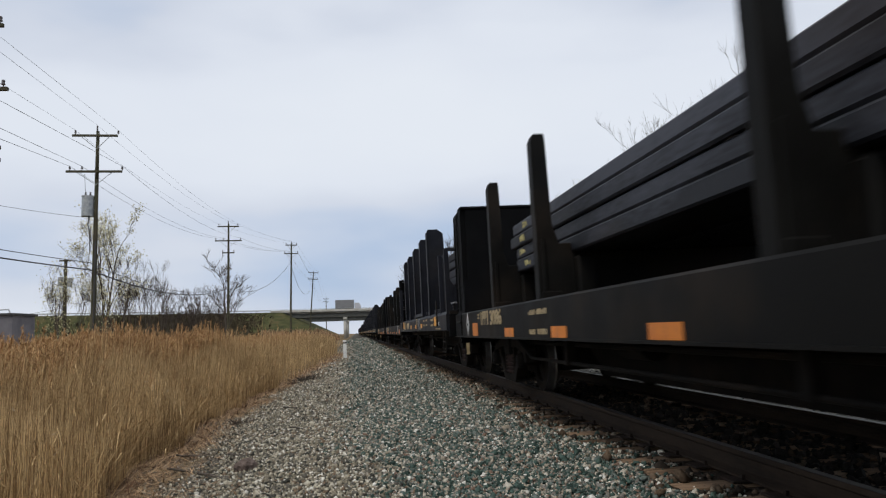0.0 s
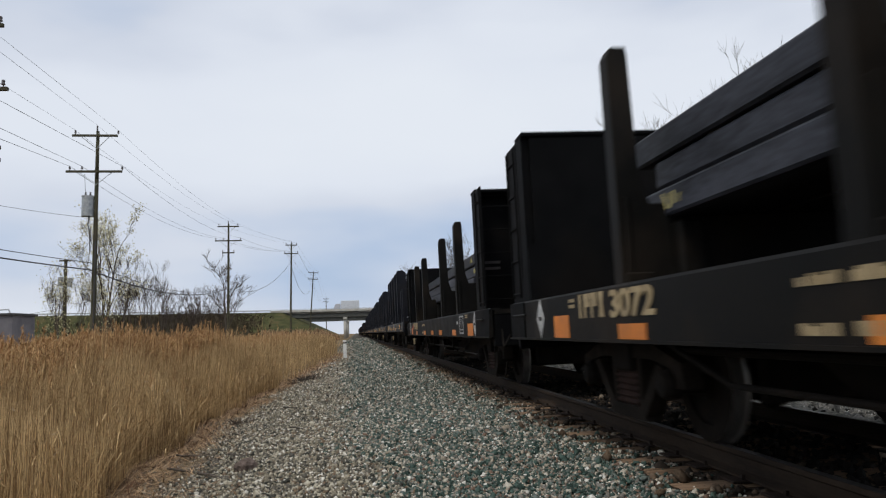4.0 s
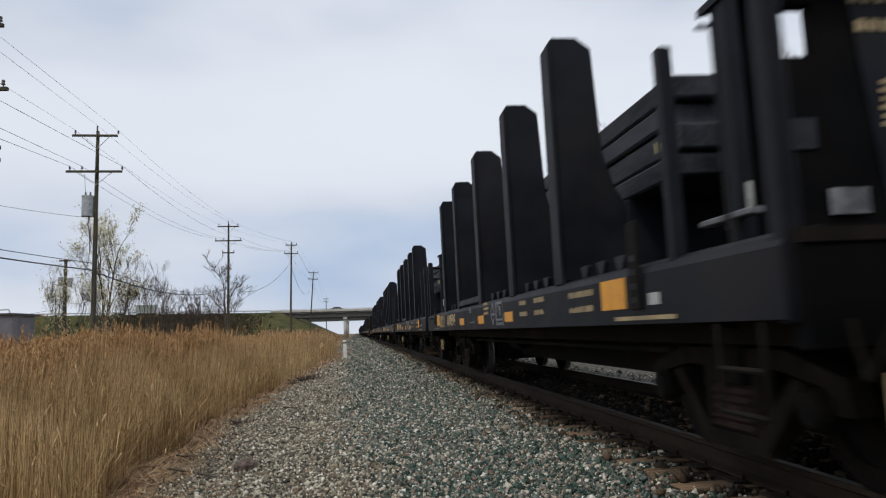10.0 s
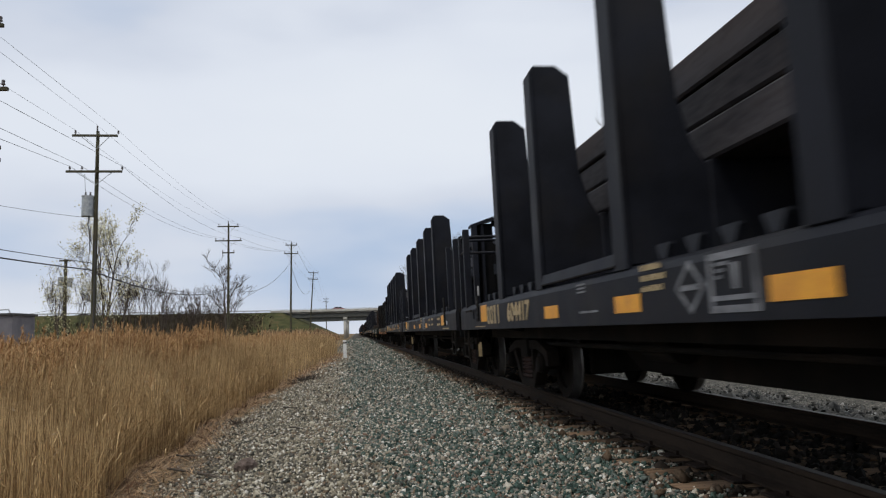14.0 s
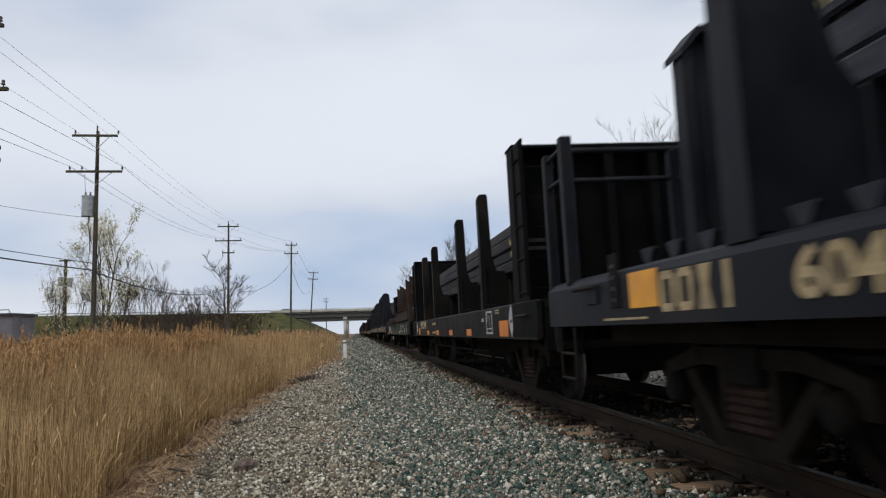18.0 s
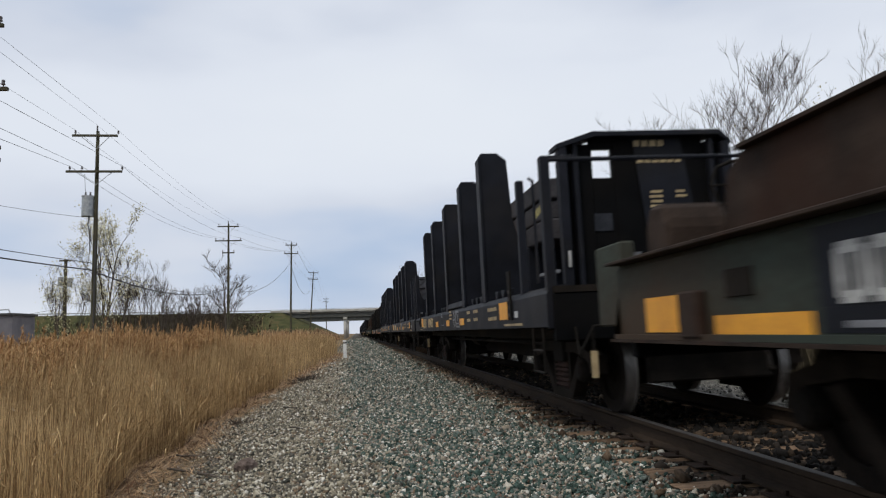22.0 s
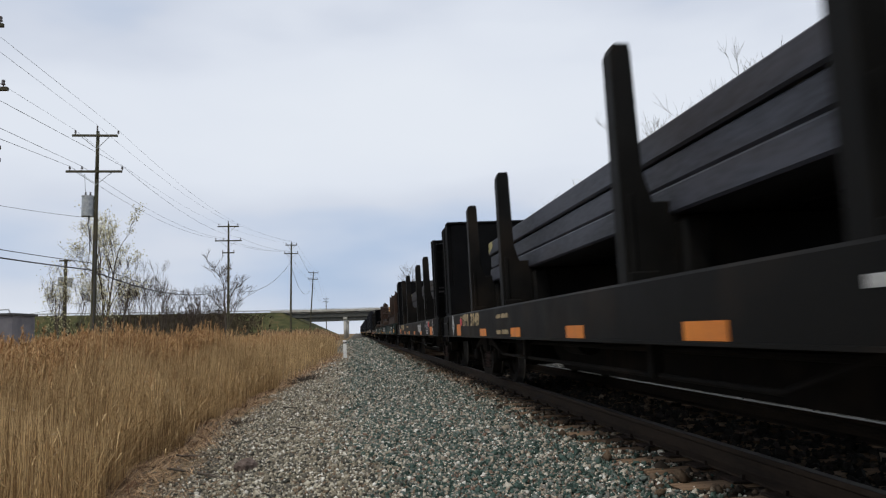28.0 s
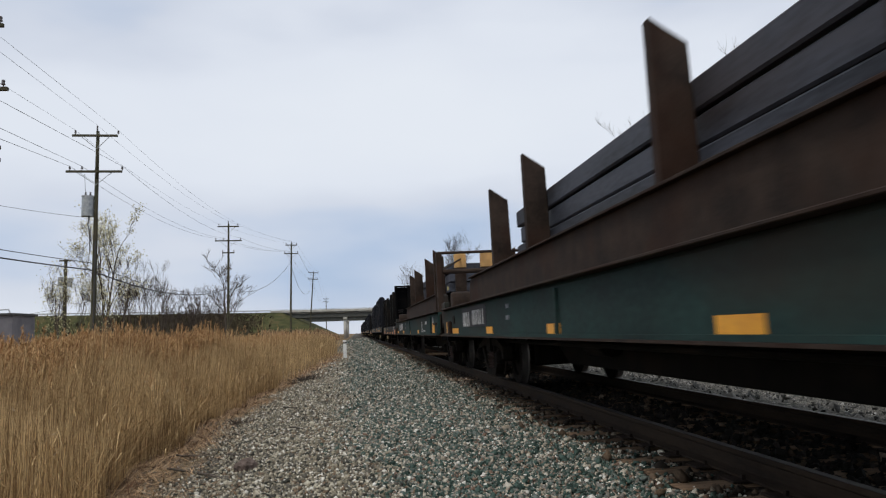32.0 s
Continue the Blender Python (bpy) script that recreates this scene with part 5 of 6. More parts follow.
# ---------------------------------------------------------------- poles and wires
def utility_pole(x, y, top, arms, lean=0.0, transformer=False, bracket=None, radius=0.16):
    """Wooden pole with crossarms at the given heights; arms: (height, half width, offset, pins)."""
    base = float(ground_height(x, y))
    pole = thing("utility_pole", "tall weathered wooden utility pole with crossarms and insulators", "utility pole", "pole line beside the track")
    pole.matrix_basis = pose(x, y, base - 0.3, 0, lean, 0)
    height = top - base + 0.3
    bm = bmesh.new()
    steps = 5
    for k in range(steps):
        a, b = k / steps, (k + 1) / steps
        tube(bm, (0, 0, a * height), (0, 0, b * height), radius * (1 - 0.42 * a), radius * (1 - 0.42 * b), sides=10, caps=k == steps - 1)
    part("shaft", bm, POLE, pole, smooth=True)
    pins = []
    for z, half, off, at in arms:
        zl = z - base + 0.3
        arm = part("crossarm", boxes((off - half, off + half, -0.21, -0.1, zl - 0.06, zl + 0.06), bevel=0.008), POLE, pole)
        if half > 0.7:
            for s in (-1, 1):
                part("brace", tubes((0.018, (s * 0.62 * half + off, -0.1, zl - 0.05), (0, -0.12, zl - 0.75)), sides=5), METALGREY, arm)
        for dx in at:
            pin = bmesh.new()
            tube(pin, (dx, -0.155, zl + 0.06), (dx, -0.155, zl + 0.16), 0.02, sides=6)
            for q, r in ((0.14, 0.07), (0.19, 0.055), (0.24, 0.06)):
                tube(pin, (dx, -0.155, zl + q), (dx, -0.155, zl + q + 0.05), r, r * 0.8, sides=8)
            part("insulator", pin, CERAMIC, arm)
            pins.append(pole.matrix_basis @ Vector((dx, -0.155, zl + 0.3)))
    tip = bmesh.new()
    tube(tip, (0, -0.1, height), (0, -0.1, height + 0.28), 0.05, 0.04, sides=8)
    part("top_insulator", tip, CERAMIC, pole)
    pins.append(pole.matrix_basis @ Vector((0, -0.1, height + 0.3)))
    if transformer:
        z = 8.35 - base + 0.3
        can = part("transformer", tubes((0.32, (-0.42, -0.05, z - 0.62), (-0.42, -0.05, z + 0.52)), (0.335, (-0.42, -0.05, z + 0.47), (-0.42, -0.05, z + 0.53)), (0.33, (-0.42, -0.05, z - 0.62), (-0.42, -0.05, z - 0.57)), sides=18), METALGREY, pole, "grey transformer can")
        part("bushing", tubes((0.05, (-0.55, -0.05, z + 0.53), (-0.55, -0.05, z + 0.75)), (0.05, (-0.3, -0.05, z + 0.53), (-0.3, -0.05, z + 0.75))), CERAMIC, can)
        part("hanger", boxes((-0.12, 0.0, -0.1, 0.0, z + 0.2, z + 0.28), (-0.12, 0.0, -0.1, 0.0, z - 0.28, z - 0.2)), METALGREY, can)
        part("drop_wire", tubes((0.014, (-0.3, -0.15, z - 0.42), (-0.22, -0.2, z - 1.2), (-0.14, -0.18, z - 2.2)), (0.03, (-0.3, -0.2, z - 0.62), (-0.34, -0.22, z - 1.1), (-0.24, -0.2, z - 1.5), (-0.2, -0.18, z - 2.6)), (0.012, (-0.55, -0.1, z + 0.7), (-0.56, -0.15, z + 1.1), (-0.6, -0.15, z + 1.75)), sides=5), WIRE, pole)
        part("conduit", tubes((0.035, (0.06, -0.16, 0.3), (0.05, -0.14, z - 2.0)), sides=6), WIRE, pole)
    return pole, pins


def wire(a, b, sag, radius=0.012, label="thin dark sagging overhead power wire", name="overhead_wire"):
    a, b = Vector(a), Vector(b)
    n = 14
    pts = [a.lerp(b, k / n) - Vector((0, 0, sag * 4 * (k / n) * (1 - k / n))) for k in range(n + 1)]
    turn = (b - a).to_track_quat("Z", "Y")
    ring = [turn @ Vector((math.cos(u) * radius, math.sin(u) * radius, 0)) for u in (math.tau * i / 5 for i in range(5))]
    verts = [tuple(p + r) for p in pts for r in ring]
    faces = [(k * 5 + i, k * 5 + (i + 1) % 5, k * 5 + 5 + (i + 1) % 5, k * 5 + 5 + i) for k in range(n) for i in range(5)]
    tagged(new(name, array_mesh(name, verts, faces, WIRE)), label, "wire", "overhead wires")


def pole_line():
    top3, low3 = (-1.15, 1.15), (-1.3, -0.55, 1.3)
    p0, w0 = utility_pole(-12.3, 24.6, 12.0, [(11.0, 1.25, 0, top3), (8.9, 1.45, 0, low3), (7.0, 0.5, 0.78, (1.18,)), (6.6, 0.3, 0.98, (1.2,))])
    p1, w1 = utility_pole(-14.3, 43.0, 12.6, [(12.3, 1.22, -0.1, top3), (10.25, 1.5, -0.1, (-1.4, -0.75, 1.4))], 0.25, True)
    p2, w2 = utility_pole(-13.5, 82.0, 13.0, [(12.7, 1.12, 0, (-1.0, 1.0)), (11.15, 1.4, 0, (-1.3, -0.5, 1.3)), (9.85, 0.65, 0, (-0.6, 0.6))], 0.1)
    p3, w3 = utility_pole(-8.7, 102.0, 13.2, [(12.95, 0.78, 0, (-0.7, 0.7)), (11.8, 0.92, 0, (-0.85, -0.3, 0.85))], 0.9)
    p4, w4 = utility_pole(-9.2, 150.0, 13.2, [(13.1, 1.0, 0, (-0.9, 0.9)), (11.8, 1.0, 0, (-0.9, -0.4, 0.9))], 4.0)
    p5, w5 = utility_pole(-10.0, 260.0, 13.3, [(12.9, 1.0, 0, (-0.9, 0.9)), (11.9, 1.0, 0, (-0.9, -0.4, 0.9))])
    pick = (0, 1, 2, 3, 4, -1)
    rows = [[w[i] for i in pick] for w in (w1, w2, w3, w4, w5)]
    # left top, right top, left low, inner low, right low, pole tip: where they cross beside the first pole
    near = [(-11.17, 9.13), (-11.23, 10.69), (-11.12, 7.32), (-11.13, 7.67), (-11.16, 8.57), (-11.21, 10.18)]
    rows.insert(0, [p + (Vector((x, 24.6, z)) - p) * 3.0 for p, (x, z) in zip(rows[0], near)])
    for k, (a, b) in enumerate(zip(rows, rows[1:])):
        for i, (p, q) in enumerate(zip(a, b)):
            d = (q - p).length
            wire(p, q, 0.0 if k == 0 else (0.012 * d if i in (0, 1, 5) else 0.02 * d), 0.0062 if i in (0, 1, 5) else 0.0095)
    # heavy cables lower down
    wire((-17.6, 24.0, 4.85), (-14.45, 42.8, 4.75), 0.12, 0.035, "thick black cable strung between poles", "heavy_cable")
    wire((-14.45, 42.8, 4.75), (-13.5, 81.8, 6.0), 1.0, 0.045, "thick black cable strung between poles", "heavy_cable")
    wire((-13.5, 81.8, 6.0), (-8.7, 101.8, 10.4), 1.6, 0.024, "slack black cable strung between poles", "heavy_cable")
    wire((-8.7, 101.8, 10.9), (-9.0, 150, 9.5), 2.2, 0.024, "slack black cable strung between poles", "heavy_cable")
    wire((-17.7, 24.0, 5.2), (-14.5, 42.8, 5.15), 0.12, 0.02)
    wire((-14.5, 42.8, 5.15), (-13.5, 81.8, 6.2), 1.05, 0.02)
    wire((-27.0, 47.0, 10.5), (-14.9, 43.0, 7.7), 0.2, 0.012)
    wire((-25.7, 70.0, 7.9), (-14.3, 43.2, 6.9), 0.4, 0.015)
    wire((-25.7, 70.0, 3.9), (-40.0, 75.0, 2.9), 0.3, 0.015)
    small = thing("service_pole", "short weathered service pole with grey transformer cans", "utility pole")
    small.matrix_basis = pose(-25.7, 70.0, -1.2)
    bm = bmesh.new()
    tube(bm, (0, 0, 0), (0, 0, 9.4), 0.2, 0.14, sides=10)
    part("shaft", bm, POLE, small, smooth=True)
    part("crossarm", boxes((-0.5, 0.5, -0.25, -0.13, 9.2, 9.32), bevel=0.01), POLE, small)
    for s, z in ((-1, 7.4), (1, 7.3)):
        part("transformer", tubes((0.22, (s * 0.4, -0.05, z - 0.4), (s * 0.4, -0.05, z + 0.4)), sides=14), METALGREY, small, "grey transformer can")


pole_line()


# ---------------------------------------------------------------- bridge and road
def road_bridge(y, depth, name_label, skew=0.0):
    bridge = thing("road_bridge", name_label, "bridge")
    x0, x1, top = -22.5, 24.0, 7.65
    part("deck", boxes((x0, x1, y, y + depth, top - 0.35, top)), CONCRETE, bridge)
    for e in (0.0, depth - 0.3):
        wall = part("parapet", boxes((x0 - 3, x1 + 3, y + e, y + e + 0.3, top - 0.42, top + 0.72), bevel=0.03), CONCRETE, bridge)
        part("rail_tube", tubes((0.05, (x0 - 3, y + e + 0.15, top + 0.92), (x1 + 3, y + e + 0.15, top + 0.92)), sides=6), METALGREY, wall)
    for k in range(6):
        yy = y + 0.5 + k * (depth - 1.2) / 5
        part("girder", extruded([(yy - 0.25, top - 1.7), (yy + 0.25, top - 1.7), (yy + 0.25, top - 1.62), (yy + 0.05, top - 1.58), (yy + 0.05, top - 0.36), (yy - 0.05, top - 0.36), (yy - 0.05, top - 1.58), (yy - 0.25, top - 1.62)], "x", x0, x1), GIRDER, bridge)
    for px in (-3.2, 12.5):
        part("pier_cap", boxes((px - 0.6, px + 0.6, y + 0.3, y + depth - 0.3, top - 2.5, top - 1.71), bevel=0.05), CONCRETE, bridge)
        for k in range(3):
            yy = y + 1.2 + k * (depth - 2.4) / 2
            bm = bmesh.new()
            tube(bm, (px, yy, -1.2), (px, yy, top - 2.5), 0.5, sides=16)
            part("column", bm, CONCRETE, bridge, smooth=True)
    for px in (x0 - 1.2, x1 + 0.2):
        part("abutment", boxes((px, px + 1.0, y, y + depth, 3.5, top - 0.36)), CONCRETE, bridge)
    return bridge


road_bridge(230.0, 13.0, "long concrete road bridge with steel girders over the railway")
road_bridge(296.0, 13.0, "second parallel concrete road bridge farther along the railway")


def guardrail(x0, x1, y, label):
    g = thing("guardrail", label, "guardrail")
    n = int((x1 - x0) / 4)
    xs = np.linspace(x0, x1, n + 1)
    bm = bmesh.new()
    for a, b in zip(xs, xs[1:]):
        za, zb = float(ground_height(a, y)), float(ground_height(b, y))
        vs = [bm.verts.new((x, y + d, z + h)) for x, z in ((a, za), (b, zb)) for d, h in ((0, 0.45), (-0.06, 0.6), (0, 0.78), (0.03, 0.78), (0.03, 0.45))]
        for i in range(5):
            bm.faces.new((vs[i], vs[(i + 1) % 5], vs[5 + (i + 1) % 5], vs[5 + i]))
    part("beam", bm, METALGREY, g)
    for a in xs:
        z = float(ground_height(a, y))
        part("post", boxes((a - 0.08, a + 0.08, y + 0.03, y + 0.2, z - 0.2, z + 0.75)), POLE, g)


guardrail(-150, -25.6, 231.5, "grey steel guardrail along the road bank")
guardrail(27, 150, 231.5, "grey steel guardrail along the road bank")


def road_surface(y):
    xs = np.concatenate([np.linspace(-300, -23, 60), np.linspace(-22, 24, 12), np.linspace(25, 300, 60)])
    z = np.where((xs > -23) & (xs < 25), 7.66, ground_height(xs, np.full_like(xs, y)) + 0.05)
    verts = np.array([(x, yy, h) for x, h in zip(xs, z) for yy in (y - 5.5, y + 5.5)])
    i = np.arange(len(xs) - 1) * 2
    faces = np.stack([i, i + 2, i + 3, i + 1], -1)
    tagged(new("road", array_mesh("road", verts, faces, ASPHALT)), "grey asphalt road on the bank and bridge", "road", kind="structure")


road_surface(236.5)
road_surface(302.5)


# ---------------------------------------------------------------- trees, scrub
def tree_mesh(name, height, seed, spread, levels, material, trunk_r, start=0.3, count=7, kids_range=(4, 6), finest=0.007):
    """Trunk and limbs as tapered prisms, splitting level by level; returns (trunk, crown, twig ends)."""
    rng = random.Random(seed)
    parts = {0: ([], []), 1: ([], [])}
    ends = []

    def limb(p, d, length, r, level):
        verts, faces = parts[0 if level == 0 else 1]
        n = 5 if level == 0 else (4 if level == 1 else 3)
        sides = 7 if level == 0 else (4 if level == 1 else 3)
        ring = None
        nodes = []
        for k in range(n + 1):
            rr = r * (1 - 0.72 * k / n)
            q = d.to_track_quat("Z", "Y")
            base = len(verts)
            for i in range(sides):
                a = math.tau * i / sides
                verts.append(tuple(p + q @ Vector((math.cos(a) * rr, math.sin(a) * rr, 0))))
            if ring is not None:
                for i in range(sides):
                    faces.append((ring + i, ring + (i + 1) % sides, base + (i + 1) % sides, base + i))
            ring = base
            nodes.append((p.copy(), d.copy(), rr))
            if k < n:
                p = p + d * (length / n)
                bend = 0.06 if level == 0 else 0.2
                d = (d + Vector((rng.gauss(0, bend), rng.gauss(0, bend), rng.gauss(0.06, bend * 0.7)))).normalized()
        if level >= levels:
            ends.append(nodes[-1][0])
            ends.append(nodes[len(nodes) // 2][0])
            return
        kids = count if level == 0 else rng.randint(*kids_range)
        for k in range(kids):
            t = (start + (1 - start) * (k + rng.random()) / kids) if level == 0 else rng.uniform(0.25, 1.0)
            i = min(int(t * n), n - 1)
            q, dd, rr = nodes[i]
            q = q.lerp(nodes[i + 1][0], t * n - i)
            side = Vector((rng.gauss(0, 1), rng.gauss(0, 1), 0))
            side.normalize()
            nd = (dd * rng.uniform(0.55, 1.0) + side * spread * rng.uniform(0.5, 1.0) + Vector((0, 0, 0.25))).normalized()
            limb(q, nd, length * rng.uniform(0.4, 0.62) * (1 - 0.35 * t if level == 0 else 1), max(rr * 0.55, finest), level + 1)

    limb(Vector((0, 0, 0)), Vector((0, 0, 1)), height, trunk_r, 0)
    out = []
    for k in (0, 1):
        verts, faces = parts[k]
        out.append(array_mesh(name, verts, faces, BARK if k == 0 else material, smooth=k == 0))
    return out[0], out[1], ends


def leaf_mesh(name, ends, count, size, seed, material, jitter):
    rng = np.random.default_rng(seed)
    ends = np.array([tuple(e) for e in ends])
    c = ends[rng.integers(0, len(ends), count)] + rng.normal(0, jitter, (count, 3))
    u = rng.normal(size=(count, 3))
    u /= np.linalg.norm(u, axis=1, keepdims=True)
    v = np.cross(u, rng.normal(size=(count, 3)))
    v /= np.linalg.norm(v, axis=1, keepdims=True)
    s = size * rng.uniform(0.6, 1.4, (count, 1))
    verts = np.stack([c - u * s, c + v * s * 0.6, c + u * s, c - v * s * 0.6], 1).reshape(-1, 3)
    return array_mesh(name, verts, np.arange(count * 4).reshape(-1, 4), material)


def tree(kind, x, y, label, meshes, turn=0.0, group=""):
    t = thing("tree", label, "tree", group)
    for name, mesh in zip(("trunk", "crown", "leaves"), meshes):
        if mesh:
            link_mesh(name, mesh, None, t)
    t.matrix_basis = pose(x, y, float(ground_height(x, y)) - 0.1, 0, 0, turn)
    return t


def woods():
    a = tree_mesh("bare_tree", 11.0, 21, 0.5, 4, TWIG, 0.15, 0.25, 13, (4, 6))
    b = tree_mesh("bare_tree", 12.2, 22, 0.55, 4, TWIG, 0.16, 0.22, 14, (5, 6), 0.011)
    c = tree_mesh("bare_tree", 9.0, 23, 0.7, 4, TWIG, 0.12, 0.25, 10)
    kinds = {"a": (a[0], a[1]), "b": (b[0], b[1]), "c": (c[0], c[1], leaf_mesh("buds", c[2], 700, 0.06, 4, BUD, 0.3))}
    bare = "leafless brown tree with a fine twiggy crown"
    for kind, x, y, turn in (("b", 22.7, 38.0, 190), ("a", 20.8, 46.5, 80), ("a", 21.2, 77.0, 200), ("c", 24.6, 35.5, 40), ("c", 25.6, 37.5, 250), ("a", 27.6, 35.0, 130), ("c", 23.0, 41.0, 300),
                             ("c", 19.0, 60.0, 160), ("c", 20.0, 68.0, 20), ("c", 19.0, 95.0, 55), ("b", 15.5, 120.0, 100), ("a", 10.8, 150.0, 280), ("c", 16.0, 165.0, 15), ("b", 32.0, 30.0, 320), ("c", 30.0, 33.0, 75)):
        tree(kind, x, y, bare if kind != "c" else "slender tree with sparse yellow-green buds", kinds[kind], turn, "trees beyond the track")
    # clump behind the pole line
    d = tree_mesh("budding_tree", 8.2, 31, 0.42, 4, TWIG, 0.11, 0.12, 11, (3, 4))
    e = tree_mesh("bare_tree", 5.2, 32, 0.45, 4, TWIG, 0.06, 0.05, 11, (3, 4))
    g = tree_mesh("bare_tree", 5.4, 34, 0.5, 4, TWIG, 0.07, 0.1, 13, (4, 5), 0.01)
    f = tree_mesh("bare_tree", 8.2, 33, 0.75, 4, TWIG, 0.16, 0.25, 8, (4, 6), 0.016)
    dl = leaf_mesh("buds", d[2], 2300, 0.06, 5, BUD, 0.16)
    el = leaf_mesh("buds", e[2], 60, 0.04, 6, BUD, 0.2)
    hl = leaf_mesh("buds", e[2], 620, 0.055, 7, BUD, 0.2)
    for kind, x, y, turn in (("d", -17.2, 54.5, 0), ("d", -17.9, 56.0, 120), ("h", -15.9, 53.0, 30), ("h", -20.0, 57.0, 0), ("h", -21.6, 58.0, 250), ("h", -18.6, 56.5, 100), ("h", -22.6, 59.5, 60), ("e", -16.6, 55.5, 20),
                             ("e", -15.4, 54.5, 220), ("e", -14.9, 56.0, 70), ("e", -15.2, 57.0, 140), ("e", -14.2, 57.0, 310)):
        if kind == "d":
            tree(kind, x, y, "slender tree with pale yellow-green spring buds", (d[0], d[1], dl), turn, "clump of young trees")
        elif kind == "h":
            tree(kind, x, y, "low young tree covered in pale spring buds", (e[0], e[1], hl), turn, "clump of young trees")
        else:
            tree(kind, x, y, "bushy leafless sapling at the edge of the reeds", (e[0], e[1], el), turn, "clump of young trees")
    tree("f", -15.0, 90.0, "leafless spreading tree beside the pole line", (f[0], f[1]), 30)
    for k, (x, y) in enumerate(((-18.0, 92), (-19.6, 96), (-21.0, 99), (-16.6, 93), (-22.5, 97), (-24.5, 99))):
        tree("g", x, y, "low leafless thicket sapling", (g[0], g[1]), 50 * k, "thicket before the road bank")


woods()


def thicket():
    """Brown scrub along the foot and slope of the road bank."""
    rng = np.random.default_rng(41)
    n = 34000
    x = rng.uniform(-88, -24, n)
    y = rng.uniform(185, 229, n)
    z = ground_height(x, y)
    keep = (z < 8.4) & (rng.uniform(size=n) < np.interp(x, [-88, -72, -58, -45, -34, -26], [0.0, 0.03, 0.4, 0.8, 0.5, 0.05]))
    x, y, z = x[keep], y[keep], z[keep]
    n = len(x)
    h = rng.uniform(0.6, 2.4, n) * np.interp(x, [-45, -26], [1, 0.45]) * np.interp(z, [3, 7.6], [1, 0.35])
    lean = rng.normal(0, 0.3, (n, 2))
    w = rng.uniform(0.06, 0.17, n)
    base = np.stack([x, y, z], -1)
    tip = base + np.stack([lean[:, 0] * h, lean[:, 1] * h, h], -1)
    off = np.stack([w, np.zeros(n), np.zeros(n)], -1)
    mid = (base + tip) / 2 + rng.normal(0, 0.15, (n, 3))
    verts = np.stack([base - off, base + off, mid + off * 1.6, tip, mid - off * 1.6], 1).reshape(-1, 3)
    i = np.arange(n)[:, None] * 5
    faces = np.concatenate([i + np.array([[0, 1, 2]]), i + np.array([[0, 2, 4]]), i + np.array([[4, 2, 3]])])
    tagged(new("scrub", array_mesh("scrub", verts, faces, SHRUB)), "dark brown leafless scrub on the road bank", "scrub", kind="stuff")
    # dead grass on the end slope of the bank
    n = 4500
    x, y = rng.uniform(-26, -4.5, n), rng.uniform(198, 214, n)
    base = np.stack([x, y, ground_height(x, y) - 0.05], -1)
    h = rng.uniform(0.35, 1.2, n) * np.interp(base[:, 2], [1, 6], [1, 0.4])
    tip = base + np.stack([rng.normal(0, 0.3, n) * h, rng.normal(0, 0.3, n) * h, h], -1)
    off = np.stack([rng.uniform(0.05, 0.14, n), np.zeros(n), np.zeros(n)], -1)
    verts = np.stack([base - off, base + off, tip], 1).reshape(-1, 3)
    tagged(new("dead_grass", array_mesh("dead_grass", verts, np.arange(n * 3).reshape(-1, 3), LITTER)), "brown dead grass on the end slope of the road bank", "dead grass", kind="stuff")
    # low brush added beyond the far side of the track, hiding bright ground
    n = 9000
    x, y = rng.uniform(12.5, 19, n), -6 + 90 * rng.uniform(size=n) ** 1.3
    base = np.stack([x, y, ground_height(x, y) - 0.02], -1)
    h = rng.uniform(0.5, 1.5, n)
    tip = base + np.stack([rng.normal(0, 0.25, n) * h, rng.normal(0, 0.25, n) * h, h], -1)
    w = rng.uniform(0.02, 0.06, n)
    off = np.stack([w * 0.6, -w * 0.8, np.zeros(n)], -1)
    mid = (base + tip) / 2 + rng.normal(0, 0.08, (n, 3))
    verts = np.stack([base - off, base + off, mid + off * 1.6, tip, mid - off * 1.6], 1).reshape(-1, 3)
    i = np.arange(n)[:, None] * 5
    faces = np.concatenate([i + np.array([[0, 1, 2]]), i + np.array([[0, 2, 4]]), i + np.array([[4, 2, 3]])])
    tagged(new("scrub", array_mesh("scrub", verts, faces, SHRUB)), "added low dark leafless brush hiding bright ground beyond the track", "scrub", kind="stuff")


thicket()


# ---------------------------------------------------------------- reeds
def reed_edge(y):
    return np.interp(y, [0, 6, 10, 14, 22, 32, 45, 80, 220], [-2.2, -2.2, -2.5, -2.65, -2.25, -1.65, -1.2, -2.5, -6]) + 0.16 * np.sin(y * 1.3) + 0.1 * np.sin(y * 3.1 + 1)


